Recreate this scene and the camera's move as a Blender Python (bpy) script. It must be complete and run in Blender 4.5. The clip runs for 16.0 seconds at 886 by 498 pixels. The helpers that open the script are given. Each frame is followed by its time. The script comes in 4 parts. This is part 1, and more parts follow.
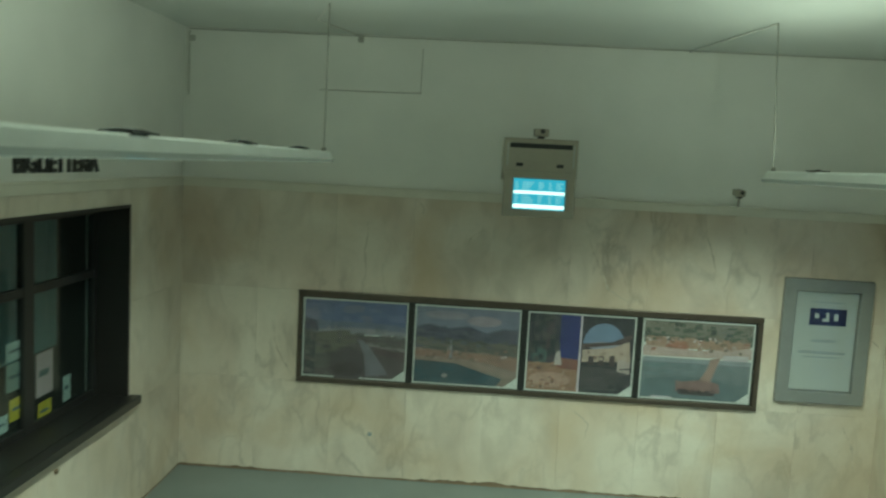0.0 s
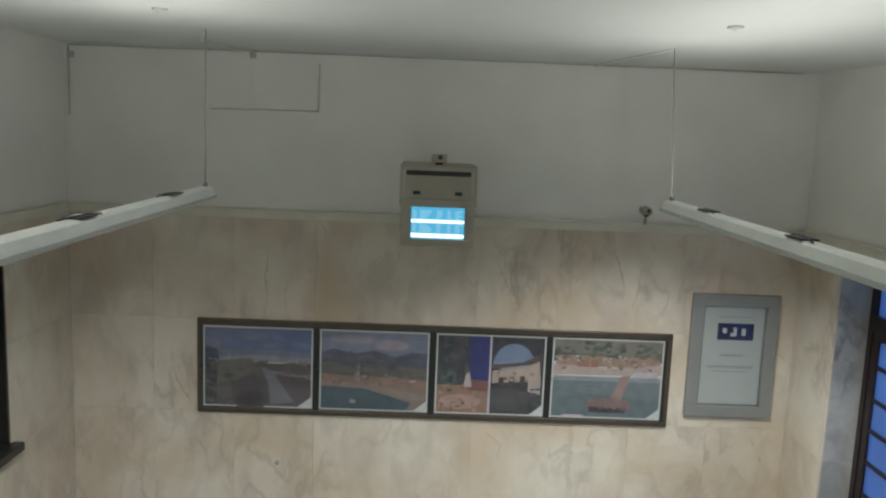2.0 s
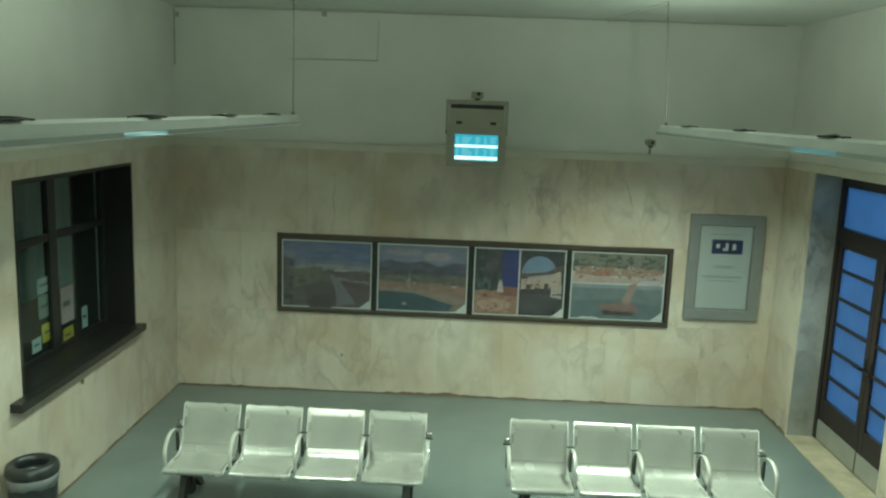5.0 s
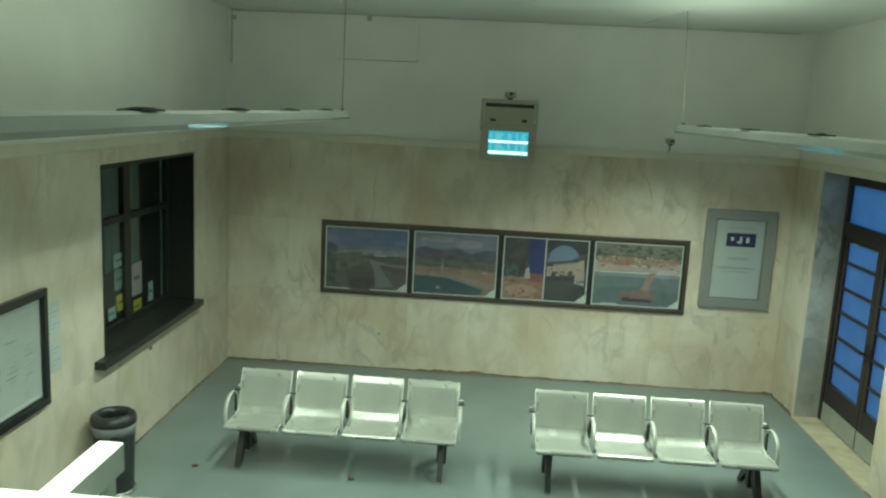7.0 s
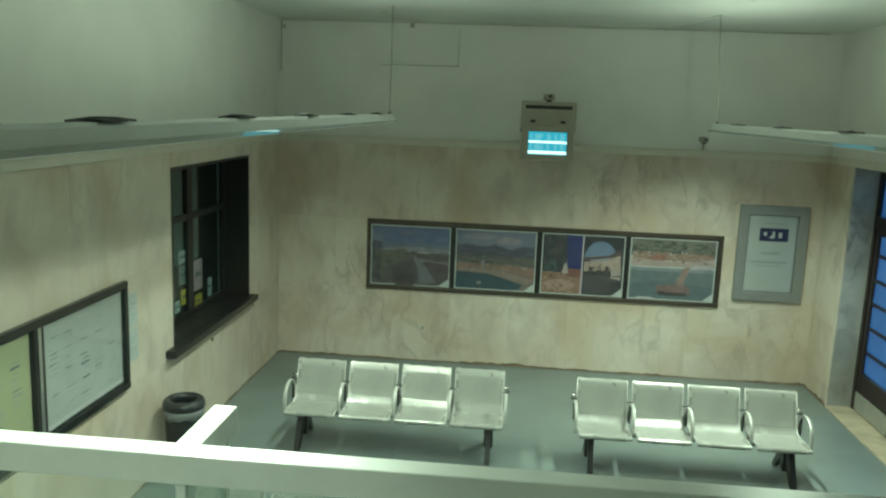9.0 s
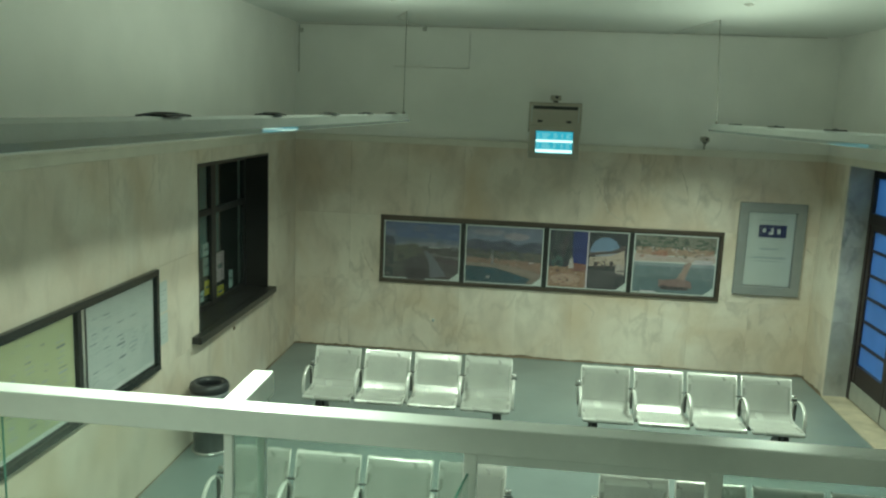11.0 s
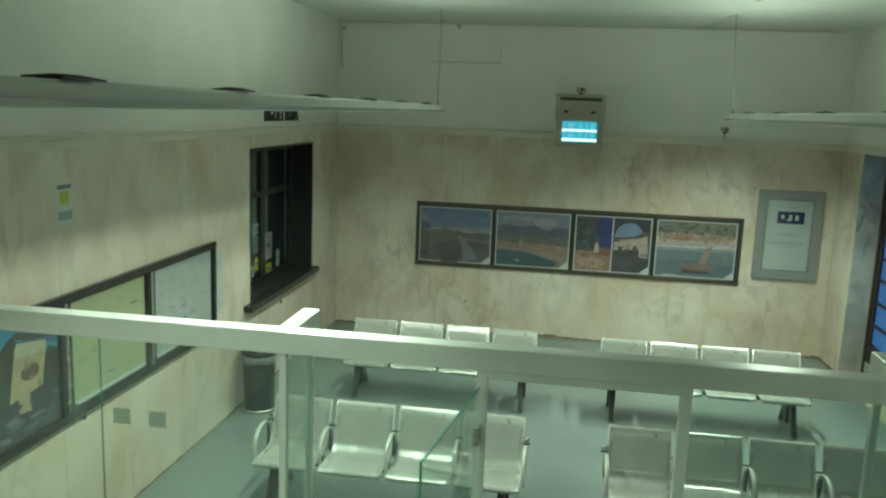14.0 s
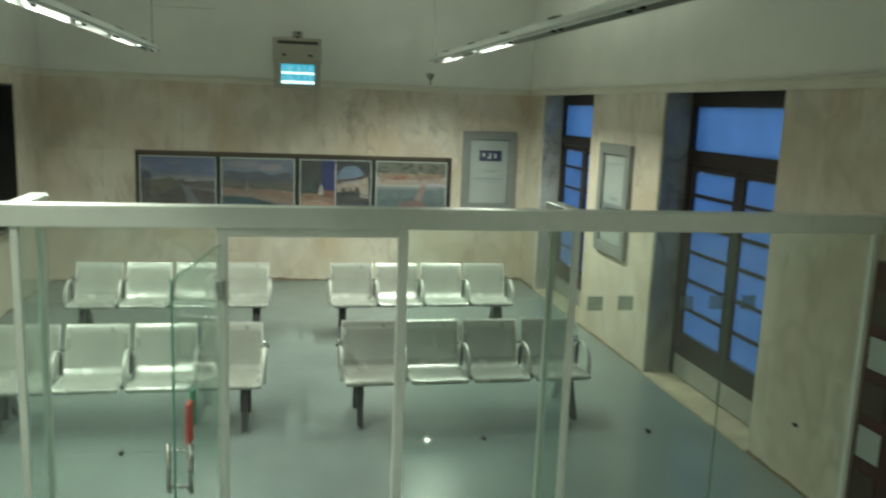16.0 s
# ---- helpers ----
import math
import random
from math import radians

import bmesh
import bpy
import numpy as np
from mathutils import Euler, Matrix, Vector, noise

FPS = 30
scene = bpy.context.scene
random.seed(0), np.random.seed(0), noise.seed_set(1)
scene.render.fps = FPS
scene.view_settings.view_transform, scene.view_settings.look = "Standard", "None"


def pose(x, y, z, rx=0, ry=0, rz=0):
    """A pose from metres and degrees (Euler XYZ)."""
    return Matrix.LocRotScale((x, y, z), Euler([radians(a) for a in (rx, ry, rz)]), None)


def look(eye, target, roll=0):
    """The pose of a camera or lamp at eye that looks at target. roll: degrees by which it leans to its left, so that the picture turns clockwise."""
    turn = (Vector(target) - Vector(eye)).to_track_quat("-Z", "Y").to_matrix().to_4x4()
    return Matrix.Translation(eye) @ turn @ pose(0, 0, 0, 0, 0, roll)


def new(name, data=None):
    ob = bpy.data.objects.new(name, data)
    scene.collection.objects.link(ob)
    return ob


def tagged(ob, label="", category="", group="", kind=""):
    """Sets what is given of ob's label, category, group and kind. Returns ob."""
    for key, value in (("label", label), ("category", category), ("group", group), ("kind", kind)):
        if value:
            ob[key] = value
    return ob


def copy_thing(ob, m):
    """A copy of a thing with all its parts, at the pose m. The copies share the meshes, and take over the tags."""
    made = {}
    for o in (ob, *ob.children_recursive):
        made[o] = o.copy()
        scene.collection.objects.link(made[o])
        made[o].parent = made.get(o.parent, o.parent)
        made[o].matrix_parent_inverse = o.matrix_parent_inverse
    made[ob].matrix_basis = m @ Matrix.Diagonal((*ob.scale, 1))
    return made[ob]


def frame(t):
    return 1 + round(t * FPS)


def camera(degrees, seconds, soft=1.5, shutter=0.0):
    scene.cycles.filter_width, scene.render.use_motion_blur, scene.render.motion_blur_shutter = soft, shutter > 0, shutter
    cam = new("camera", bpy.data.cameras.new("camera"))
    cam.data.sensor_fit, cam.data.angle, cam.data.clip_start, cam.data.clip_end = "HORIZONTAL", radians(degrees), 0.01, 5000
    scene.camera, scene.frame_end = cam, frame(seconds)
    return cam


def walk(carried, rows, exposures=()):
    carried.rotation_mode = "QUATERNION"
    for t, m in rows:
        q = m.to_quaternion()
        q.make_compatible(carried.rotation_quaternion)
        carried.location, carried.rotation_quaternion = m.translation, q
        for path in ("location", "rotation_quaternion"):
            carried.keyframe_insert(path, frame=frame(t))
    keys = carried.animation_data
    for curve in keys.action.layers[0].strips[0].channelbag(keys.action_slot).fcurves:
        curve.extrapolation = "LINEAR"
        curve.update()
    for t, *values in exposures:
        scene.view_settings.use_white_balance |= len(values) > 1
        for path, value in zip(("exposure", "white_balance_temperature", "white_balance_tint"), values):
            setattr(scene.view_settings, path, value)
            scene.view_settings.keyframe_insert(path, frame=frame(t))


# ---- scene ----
cam = camera(57.5, 16.0, soft=2.2, shutter=0.5)
PATH = [
    (0, (0.121, 0.229, 3.328), (0.03, 2.215, 3.116), 3.1),
    (0.5, (0.263, 0.629, 3.585), (0.24, 2.615, 3.351), 1.9),
    (1, (0.351, 0.765, 3.762), (0.374, 2.751, 3.53), 1.6),
    (1.5, (0.458, 0.717, 3.857), (0.504, 2.701, 3.604), 2.3),
    (2, (0.53, 0.563, 3.872), (0.568, 2.542, 3.581), 2.3),
    (2.5, (0.591, 0.313, 3.763), (0.6, 2.291, 3.467), 2.5),
    (3, (0.62, 0.031, 3.681), (0.613, 2.006, 3.363), 3.0),
    (3.5, (0.644, -0.277, 3.569), (0.606, 1.696, 3.246), 2.4),
    (4, (0.603, -0.578, 3.538), (0.562, 1.394, 3.205), 2.7),
    (4.5, (0.543, -0.859, 3.484), (0.506, 1.112, 3.146), 2.2),
    (7, (0.423, -1.886, 3.458), (0.318, 0.082, 3.113), 2.9),
    (7.5, (0.382, -2.01, 3.471), (0.26, -0.045, 3.12), 2.6),
    (8, (0.332, -2.131, 3.465), (0.19, -0.166, 3.121), 2.3),
    (8.5, (0.294, -2.248, 3.468), (0.141, -0.285, 3.117), 2.4),
    (9, (0.262, -2.335, 3.467), (0.091, -0.372, 3.122), 2.2),
    (9.5, (0.247, -2.444, 3.463), (0.05, -0.483, 3.122), 2.2),
    (12, (0.355, -3.006, 3.437), (0.187, -1.043, 3.096), 2.6),
    (12.5, (0.428, -3.136, 3.43), (0.318, -1.167, 3.098), 2.4),
    (13, (0.423, -3.258, 3.408), (0.422, -1.287, 3.072), 1.7),
    (13.5, (0.443, -3.367, 3.369), (0.258, -1.404, 3.033), 2.2),
    (14, (0.464, -3.489, 3.326), (0.176, -1.54, 2.984), 2.2),
    (14.5, (0.463, -3.611, 3.254), (0.131, -1.669, 2.911), 2.6),
    (15, (0.485, -3.741, 3.134), (0.182, -1.795, 2.789), 2.6),
    (15.5, (0.477, -3.948, 2.984), (0.59, -1.982, 2.635), 1.7),
    (16, (0.456, -4.089, 2.728), (0.838, -2.156, 2.383), 2.2),
]
GREEN, NEUTRAL, LAST = (-0.08, 6020, -28), (0.02, 5980, 9), (0.04, 6250, -14)
walk(cam, [(t, look(eye, target, roll)) for t, eye, target, roll in PATH],
     [(0.0, *GREEN), (0.1, *NEUTRAL), (4.0, *NEUTRAL), (4.1, *GREEN), (15.0, *GREEN), (16.0, *LAST)])

# ---------------------------------------------------------------- numbers of the plan
LW, RW, BW, SW = -2.943, 4.22, 8.37, -6.2      # faces of the west, east, north and south walls
CEIL = 4.55
DADO, LEDGE = 2.96, 3.05
PY = 0.45                                        # glass partition
LAMP_L, LAMP_R = -1.195, 2.41                     # the two hanging rows of lamps


# ---------------------------------------------------------------- light
world = bpy.data.worlds.new("dusk")
scene.world = world
world.use_nodes = True
bgn = world.node_tree.nodes["Background"]
bgn.inputs[0].default_value = (0.20, 0.36, 0.74, 1)
bgn.inputs[1].default_value = 1.0

LAMP_Z = {LAMP_L: 3.315, LAMP_R: 3.345}
TUBE_COLOUR = (1.0, 0.97, 0.86)


def lamp(x, y0, y1, z, watts, width=0.026):
    d = bpy.data.lights.new("tube_and_fill_light", "AREA")
    d.shape, d.size, d.size_y = "RECTANGLE", width, y1 - y0
    d.energy, d.color = watts, TUBE_COLOUR
    ob = new("tube_and_fill_light", d)
    ob.location = (x, (y0 + y1) / 2, z)
    return ob


# starts below 0: unseen lamps, added to brighten the rail and near floor
LIT_L = [(-4.95, -3.80), (-2.20, -1.05), (0.60, 1.72), (1.95, 3.02), (3.27, 4.42), (4.68, 5.88)]
LIT_R = [(-3.55, -2.40), (3.27, 4.42), (5.35, 6.65)]
WATTS_L = {-4.95: 36, -2.20: 62, 0.60: 84, 1.95: 64, 3.27: 22, 4.68: 97}
WATTS_R = {-3.55: 58, 3.27: 46, 5.35: 106}
for row_x, lit, watts, up_fill in ((LAMP_L, LIT_L, WATTS_L, 36), (LAMP_R, LIT_R, WATTS_R, 26)):
    for a, b in lit:
        deep = 0.015 if a < 3 or row_x < 0 else 0.0
        lamp(row_x, a, b, LAMP_Z[row_x] + deep, watts[a], 0.056 if a < 3 else 0.030).data.spread = radians(144 if a > 4.5 else 168)
    # added upward fill above each closed channel, to brighten ceiling and upper walls
    lamp(row_x, 1.95 if row_x < 0 else 3.27, lit[-1][1], LAMP_Z[row_x] + 0.074, up_fill).rotation_euler = (math.pi, 0, 0)


# ---------------------------------------------------------------- materials
def mat(name, colour, rough=0.6, metal=0.0, spread=0.08, scale=6.0, bump=0.0, fine=60.0, spec=0.5, emit=None, power=0.0):
    """A surface with tone changes at two scales and fine relief."""
    m = bpy.data.materials.new(name)
    m.use_nodes = True
    nt = m.node_tree
    n, l = nt.nodes, nt.links
    b = n["Principled BSDF"]
    b.inputs["Roughness"].default_value = rough
    b.inputs["Metallic"].default_value = metal
    b.inputs["Specular IOR Level"].default_value = spec
    tc = n.new("ShaderNodeTexCoord")
    n1, n2 = n.new("ShaderNodeTexNoise"), n.new("ShaderNodeTexNoise")
    n1.inputs["Scale"].default_value, n2.inputs["Scale"].default_value = scale, fine
    n1.inputs["Detail"].default_value, n2.inputs["Detail"].default_value = 5, 4
    l.new(tc.outputs["Object"], n1.inputs["Vector"])
    l.new(tc.outputs["Object"], n2.inputs["Vector"])
    add = n.new("ShaderNodeMath")
    add.operation = "MULTIPLY_ADD"
    l.new(n2.outputs["Fac"], add.inputs[0])
    add.inputs[1].default_value = 0.4
    l.new(n1.outputs["Fac"], add.inputs[2])
    ramp = n.new("ShaderNodeMapRange")
    ramp.inputs["From Min"].default_value, ramp.inputs["From Max"].default_value = 0.4, 1.0
    ramp.inputs["To Min"].default_value, ramp.inputs["To Max"].default_value = 1 - spread, 1 + spread
    l.new(add.outputs[0], ramp.inputs["Value"])
    mul = n.new("ShaderNodeVectorMath")
    mul.operation = "SCALE"
    mul.inputs[0].default_value = colour
    l.new(ramp.outputs[0], mul.inputs["Scale"])
    l.new(mul.outputs[0], b.inputs["Base Color"])
    rr = n.new("ShaderNodeMapRange")
    rr.inputs["To Min"].default_value, rr.inputs["To Max"].default_value = max(rough - min(0.08, rough / 2), 0.02), min(rough + min(0.08, rough / 2), 1)
    l.new(n1.outputs["Fac"], rr.inputs["Value"])
    l.new(rr.outputs[0], b.inputs["Roughness"])
    if bump:
        bp = n.new("ShaderNodeBump")
        bp.inputs["Strength"].default_value, bp.inputs["Distance"].default_value = bump, 0.004
        l.new(n2.outputs["Fac"], bp.inputs["Height"])
        l.new(bp.outputs[0], b.inputs["Normal"])
    if emit:
        b.inputs["Emission Color"].default_value = (*emit, 1)
        b.inputs["Emission Strength"].default_value = power
    return m


def marble(name, base, warm, vein, amount=0.7, gloss=(0.28, 0.5)):
    """Polished veined stone; each slab is cut from another part of the block."""
    m = bpy.data.materials.new(name)
    m.use_nodes = True
    n, l = m.node_tree.nodes, m.node_tree.links
    b = n["Principled BSDF"]
    tc, oi = n.new("ShaderNodeTexCoord"), n.new("ShaderNodeObjectInfo")
    off = n.new("ShaderNodeVectorMath")
    off.operation = "MULTIPLY_ADD"
    l.new(oi.outputs["Random"], off.inputs[0])
    off.inputs[1].default_value = (37.0, 53.0, 29.0)
    l.new(tc.outputs["Object"], off.inputs[2])
    def noise_tex(scale, detail, dist, vec):
        t = n.new("ShaderNodeTexNoise")
        t.inputs["Scale"].default_value, t.inputs["Detail"].default_value, t.inputs["Distortion"].default_value = scale, detail, dist
        l.new(vec, t.inputs["Vector"])
        return t.outputs["Fac"]
    def ramp(src, stops):
        r = n.new("ShaderNodeValToRGB")
        els = r.color_ramp.elements
        while len(els) < len(stops):
            els.new(0.5)
        for e, (p, v) in zip(els, stops):
            e.position, e.color = p, (v, v, v, 1)
        l.new(src, r.inputs[0])
        return r.outputs[0]
    stretch = n.new("ShaderNodeMapping")
    stretch.inputs["Rotation"].default_value = (0.35, 0.95, 0.25)
    stretch.inputs["Scale"].default_value = (1.0, 1.0, 0.55)
    l.new(off.outputs[0], stretch.inputs["Vector"])
    block = n.new("ShaderNodeNewGeometry").outputs["Position"]
    cloud = noise_tex(1.3, 8, 0.6, block)
    smoke = noise_tex(3.2, 9, 0.8, stretch.outputs[0])
    veins = noise_tex(2.7, 10, 0.25, stretch.outputs[0])
    where = noise_tex(0.8, 3, 0.0, block)
    grain = noise_tex(26.0, 6, 0.4, off.outputs[0])
    def mixc(f, a, c):
        x = n.new("ShaderNodeMix")
        x.data_type = "RGBA"
        l.new(f, x.inputs["Factor"])
        for s, v in ((x.inputs["A"], a), (x.inputs["B"], c)):
            if isinstance(v, tuple):
                s.default_value = (*v, 1)
            else:
                l.new(v, s)
        return x.outputs["Result"]
    def times(a, c):
        x = n.new("ShaderNodeMath")
        x.operation = "MULTIPLY"
        l.new(a, x.inputs[0])
        l.new(c, x.inputs[1])
        return x.outputs[0]
    c1 = mixc(ramp(cloud, [(0.30, 0.0), (0.75, 1.0)]), base, warm)
    c2 = mixc(ramp(smoke, [(0.48, 0.0), (0.80, 0.60)]), c1, tuple(0.6 * v for v in warm))
    c2 = mixc(ramp(grain, [(0.45, 0.0), (0.9, 0.35)]), c2, tuple(0.75 * v for v in base))
    vm = times(ramp(veins, [(0.455, 0.0), (0.497, 0.6 * amount), (0.545, 0.0)]), ramp(where, [(0.48, 0.0), (0.62, 1.0)]))
    c3 = mixc(vm, c2, vein)
    c3 = mixc(ramp(noise_tex(0.85, 9, 0.8, block), [(0.46, 0.0), (0.76, 0.75)]), c3, tuple(v * k for v, k in zip(warm, (0.88, 0.79, 0.62))))
    slab = n.new("ShaderNodeMapRange")
    slab.inputs["To Min"].default_value, slab.inputs["To Max"].default_value = 0.975, 1.02
    l.new(oi.outputs["Random"], slab.inputs["Value"])
    sc = n.new("ShaderNodeVectorMath")
    sc.operation = "SCALE"
    l.new(c3, sc.inputs[0])
    l.new(slab.outputs[0], sc.inputs["Scale"])
    l.new(sc.outputs[0], b.inputs["Base Color"])
    rr = n.new("ShaderNodeMapRange")
    rr.inputs["To Min"].default_value, rr.inputs["To Max"].default_value = gloss
    l.new(cloud, rr.inputs["Value"])
    l.new(rr.outputs[0], b.inputs["Roughness"])
    return m


def glass(name, tint, rough=0.0, haze=0.0, gloss=0.10):
    """A thin pane: clear with a tint, a reflection and a little haze."""
    m = bpy.data.materials.new(name)
    m.use_nodes = True
    n, l = m.node_tree.nodes, m.node_tree.links
    out = n["Material Output"]
    n.remove(n["Principled BSDF"])
    tr, gl, df = n.new("ShaderNodeBsdfTransparent"), n.new("ShaderNodeBsdfGlossy"), n.new("ShaderNodeBsdfDiffuse")
    tr.inputs[0].default_value = (*tint, 1)
    gl.inputs["Roughness"].default_value = rough
    df.inputs[0].default_value = (0.75, 0.85, 0.8, 1)
    lw, pw, sc = n.new("ShaderNodeLayerWeight"), n.new("ShaderNodeMath"), n.new("ShaderNodeMath")
    lw.inputs["Blend"].default_value = 0.5
    pw.operation, sc.operation = "POWER", "MULTIPLY_ADD"
    l.new(lw.outputs["Facing"], pw.inputs[0])
    pw.inputs[1].default_value = 5.0
    l.new(pw.outputs[0], sc.inputs[0])
    sc.inputs[1].default_value, sc.inputs[2].default_value = 0.7, gloss
    m1, m2 = n.new("ShaderNodeMixShader"), n.new("ShaderNodeMixShader")
    m1.inputs[0].default_value = haze
    l.new(tr.outputs[0], m1.inputs[1])
    l.new(df.outputs[0], m1.inputs[2])
    l.new(sc.outputs[0], m2.inputs[0])
    l.new(m1.outputs[0], m2.inputs[1])
    l.new(gl.outputs[0], m2.inputs[2])
    l.new(m2.outputs[0], out.inputs[0])
    return m


def frosted(name, colour):
    """Obscured door glass that lets the dusk through, scattered."""
    m = bpy.data.materials.new(name)
    m.use_nodes = True
    n, l = m.node_tree.nodes, m.node_tree.links
    out = n["Material Output"]
    n.remove(n["Principled BSDF"])
    tl, gl, tr = n.new("ShaderNodeBsdfTranslucent"), n.new("ShaderNodeBsdfGlossy"), n.new("ShaderNodeBsdfTransparent")
    nz, mr = n.new("ShaderNodeTexNoise"), n.new("ShaderNodeMapRange")
    tc = n.new("ShaderNodeTexCoord")
    nz.inputs["Scale"].default_value = 2.2
    l.new(tc.outputs["Object"], nz.inputs["Vector"])
    l.new(nz.outputs["Fac"], mr.inputs["Value"])
    mr.inputs["To Min"].default_value, mr.inputs["To Max"].default_value = 0.75, 1.15
    sc = n.new("ShaderNodeVectorMath")
    sc.operation = "SCALE"
    sc.inputs[0].default_value = colour
    l.new(mr.outputs[0], sc.inputs["Scale"])
    l.new(sc.outputs[0], tl.inputs[0])
    gl.inputs["Roughness"].default_value = 0.25
    m0, m1 = n.new("ShaderNodeMixShader"), n.new("ShaderNodeMixShader")
    m0.inputs[0].default_value, m1.inputs[0].default_value = 0.35, 0.06
    l.new(tl.outputs[0], m0.inputs[1])
    l.new(tr.outputs[0], m0.inputs[2])
    l.new(m0.outputs[0], m1.inputs[1])
    l.new(gl.outputs[0], m1.inputs[2])
    l.new(m1.outputs[0], out.inputs[0])
    return m


def perforated(name, colour):
    """Painted sheet steel punched with small round holes."""
    m = mat(name, colour, 0.46, 0.12, 0.20, 4, 0.0)
    n, l = m.node_tree.nodes, m.node_tree.links
    out, b = n["Material Output"], n["Principled BSDF"]
    tc = n.new("ShaderNodeTexCoord")
    uvm = n.new("ShaderNodeVectorMath")
    uvm.operation = "SCALE"
    uvm.inputs["Scale"].default_value = 1 / 0.0115
    l.new(tc.outputs["UV"], uvm.inputs[0])
    fr = n.new("ShaderNodeVectorMath")
    fr.operation = "FRACTION"
    l.new(uvm.outputs[0], fr.inputs[0])
    ds = n.new("ShaderNodeVectorMath")
    ds.operation = "DISTANCE"
    l.new(fr.outputs[0], ds.inputs[0])
    ds.inputs[1].default_value = (0.5, 0.5, 0.0)
    lt = n.new("ShaderNodeMath")
    lt.operation = "LESS_THAN"
    l.new(ds.outputs["Value"], lt.inputs[0])
    lt.inputs[1].default_value = 0.17
    tr, mx = n.new("ShaderNodeBsdfTransparent"), n.new("ShaderNodeMixShader")
    l.new(lt.outputs[0], mx.inputs[0])
    l.new(b.outputs[0], mx.inputs[1])
    l.new(tr.outputs[0], mx.inputs[2])
    l.new(mx.outputs[0], out.inputs[0])
    return m


M_MARBLE = marble("cream_marble", (0.69, 0.635, 0.55), (0.56, 0.475, 0.39), (0.22, 0.18, 0.15), 0.62)
M_MARBLE_TOP = marble("brown_cream_marble", (0.68, 0.61, 0.525), (0.53, 0.435, 0.355), (0.20, 0.165, 0.14), 0.75)
M_GREYMARBLE = marble("grey_marble", (0.50, 0.49, 0.47), (0.24, 0.23, 0.22), (0.08, 0.08, 0.10), 1.0, (0.10, 0.26))
M_VEIN = mat("grey_brown_vein", (0.49, 0.42, 0.345), 0.4, 0, 0.35, 14)
M_SILL = mat("worn_stone_threshold", (0.44, 0.38, 0.28), 0.5, 0, 0.35, 4, 0.2)
M_KICK = mat("dull_kick_plate", (0.36, 0.36, 0.33), 0.42, 0.35, 0.18, 5)
M_LEDGE = mat("pale_stone", (0.62, 0.58, 0.50), 0.5, 0, 0.10, 3, 0.1)
M_PAINT = mat("white_wall_paint", (0.74, 0.72, 0.68), 0.85, 0, 0.08, 1.3, 0.25, 140)
M_CEIL = mat("white_ceiling_paint", (0.62, 0.62, 0.59), 0.9, 0, 0.05, 0.8, 0.2, 120)
M_FLOOR = mat("grey_resin_floor", (0.182, 0.212, 0.206), 0.24, 0, 0.16, 1.1, 0.0, 90, 0.5)
M_GRIME = mat("brown_joint", (0.17, 0.125, 0.085), 0.9, 0, 0.4, 4, 0.3)
M_DARKSTONE = mat("dark_stone", (0.020, 0.019, 0.018), 0.32, 0, 0.12, 3)
M_FRAMEBLACK = mat("glossy_black_frame", (0.016, 0.018, 0.018), 0.16, 0, 0.2, 8)
M_BLACK = mat("black_paint", (0.018, 0.018, 0.018), 0.4, 0, 0.2, 8)
M_DARKWOOD = mat("dark_brown_door", (0.020, 0.012, 0.012), 0.35, 0, 0.3, 10, 0.1)
M_BRONZE = mat("dark_brown_aluminium", (0.088, 0.070, 0.056), 0.38, 0.5, 0.15, 10)
# real grey on cases; inside lamp channels it darkens against the tubes' glow
M_GREYMETAL = mat("grey_metal_and_dimmed_channel", (0.265, 0.268, 0.262), 0.4, 0.25, 0.08, 8)
M_ALU = mat("brushed_aluminium", (0.72, 0.74, 0.70), 0.36, 0.15, 0.06, 9, 0.05, 200)
M_STEEL = mat("steel", (0.55, 0.55, 0.54), 0.25, 0.9, 0.06, 12)
M_SHEET = mat("plain_sheet_steel", (0.37, 0.37, 0.345), 0.27, 0.35, 0.05, 6)
M_SEAT = perforated("perforated_steel", (0.325, 0.325, 0.30))
M_ARM = mat("pale_enamel_arm", (0.54, 0.54, 0.51), 0.2, 0.25, 0.05, 9)
M_CHANNEL = mat("white_enamel", (0.78, 0.80, 0.78), 0.45, 0, 0.06, 5)
M_GLOSS = mat("glossy_white_strip", (0.60, 0.63, 0.62), 0.03, 0.2, 0.04, 3, spec=1.0)
M_TUBE = mat("lit_tube", (0.9, 0.9, 0.9), 0.3, 0, 0.0, 5, emit=(0.95, 1.0, 1.0), power=2.2)
M_TUBEOFF = mat("unlit_tube", (0.62, 0.64, 0.62), 0.2, 0, 0.03, 5)
M_WIRE = mat("grey_wire", (0.24, 0.23, 0.20), 0.5, 0.2, 0.1, 8)
M_DUSTY = mat("dusty_grey_cable", (0.48, 0.46, 0.42), 0.7, 0, 0.25, 5)
M_CABLE = mat("painted_cable", (0.72, 0.70, 0.66), 0.6, 0, 0.1, 8)
M_HOUSING = mat("beige_grey_steel", (0.34, 0.31, 0.26), 0.42, 0.3, 0.08, 6)
M_SCREEN = mat("lit_blue_screen", (0.02, 0.05, 0.08), 0.15, 0, 0.1, 6, emit=(0.10, 0.42, 0.62), power=1.0)
M_SCREENBAR = mat("lit_white_bar", (0.5, 0.5, 0.5), 0.2, 0, 0.0, 6, emit=(0.85, 1.0, 1.0), power=1.6)
M_GLASS = glass("clear_green_glass", (0.935, 0.975, 0.955), 0.0, 0.028, 0.05)
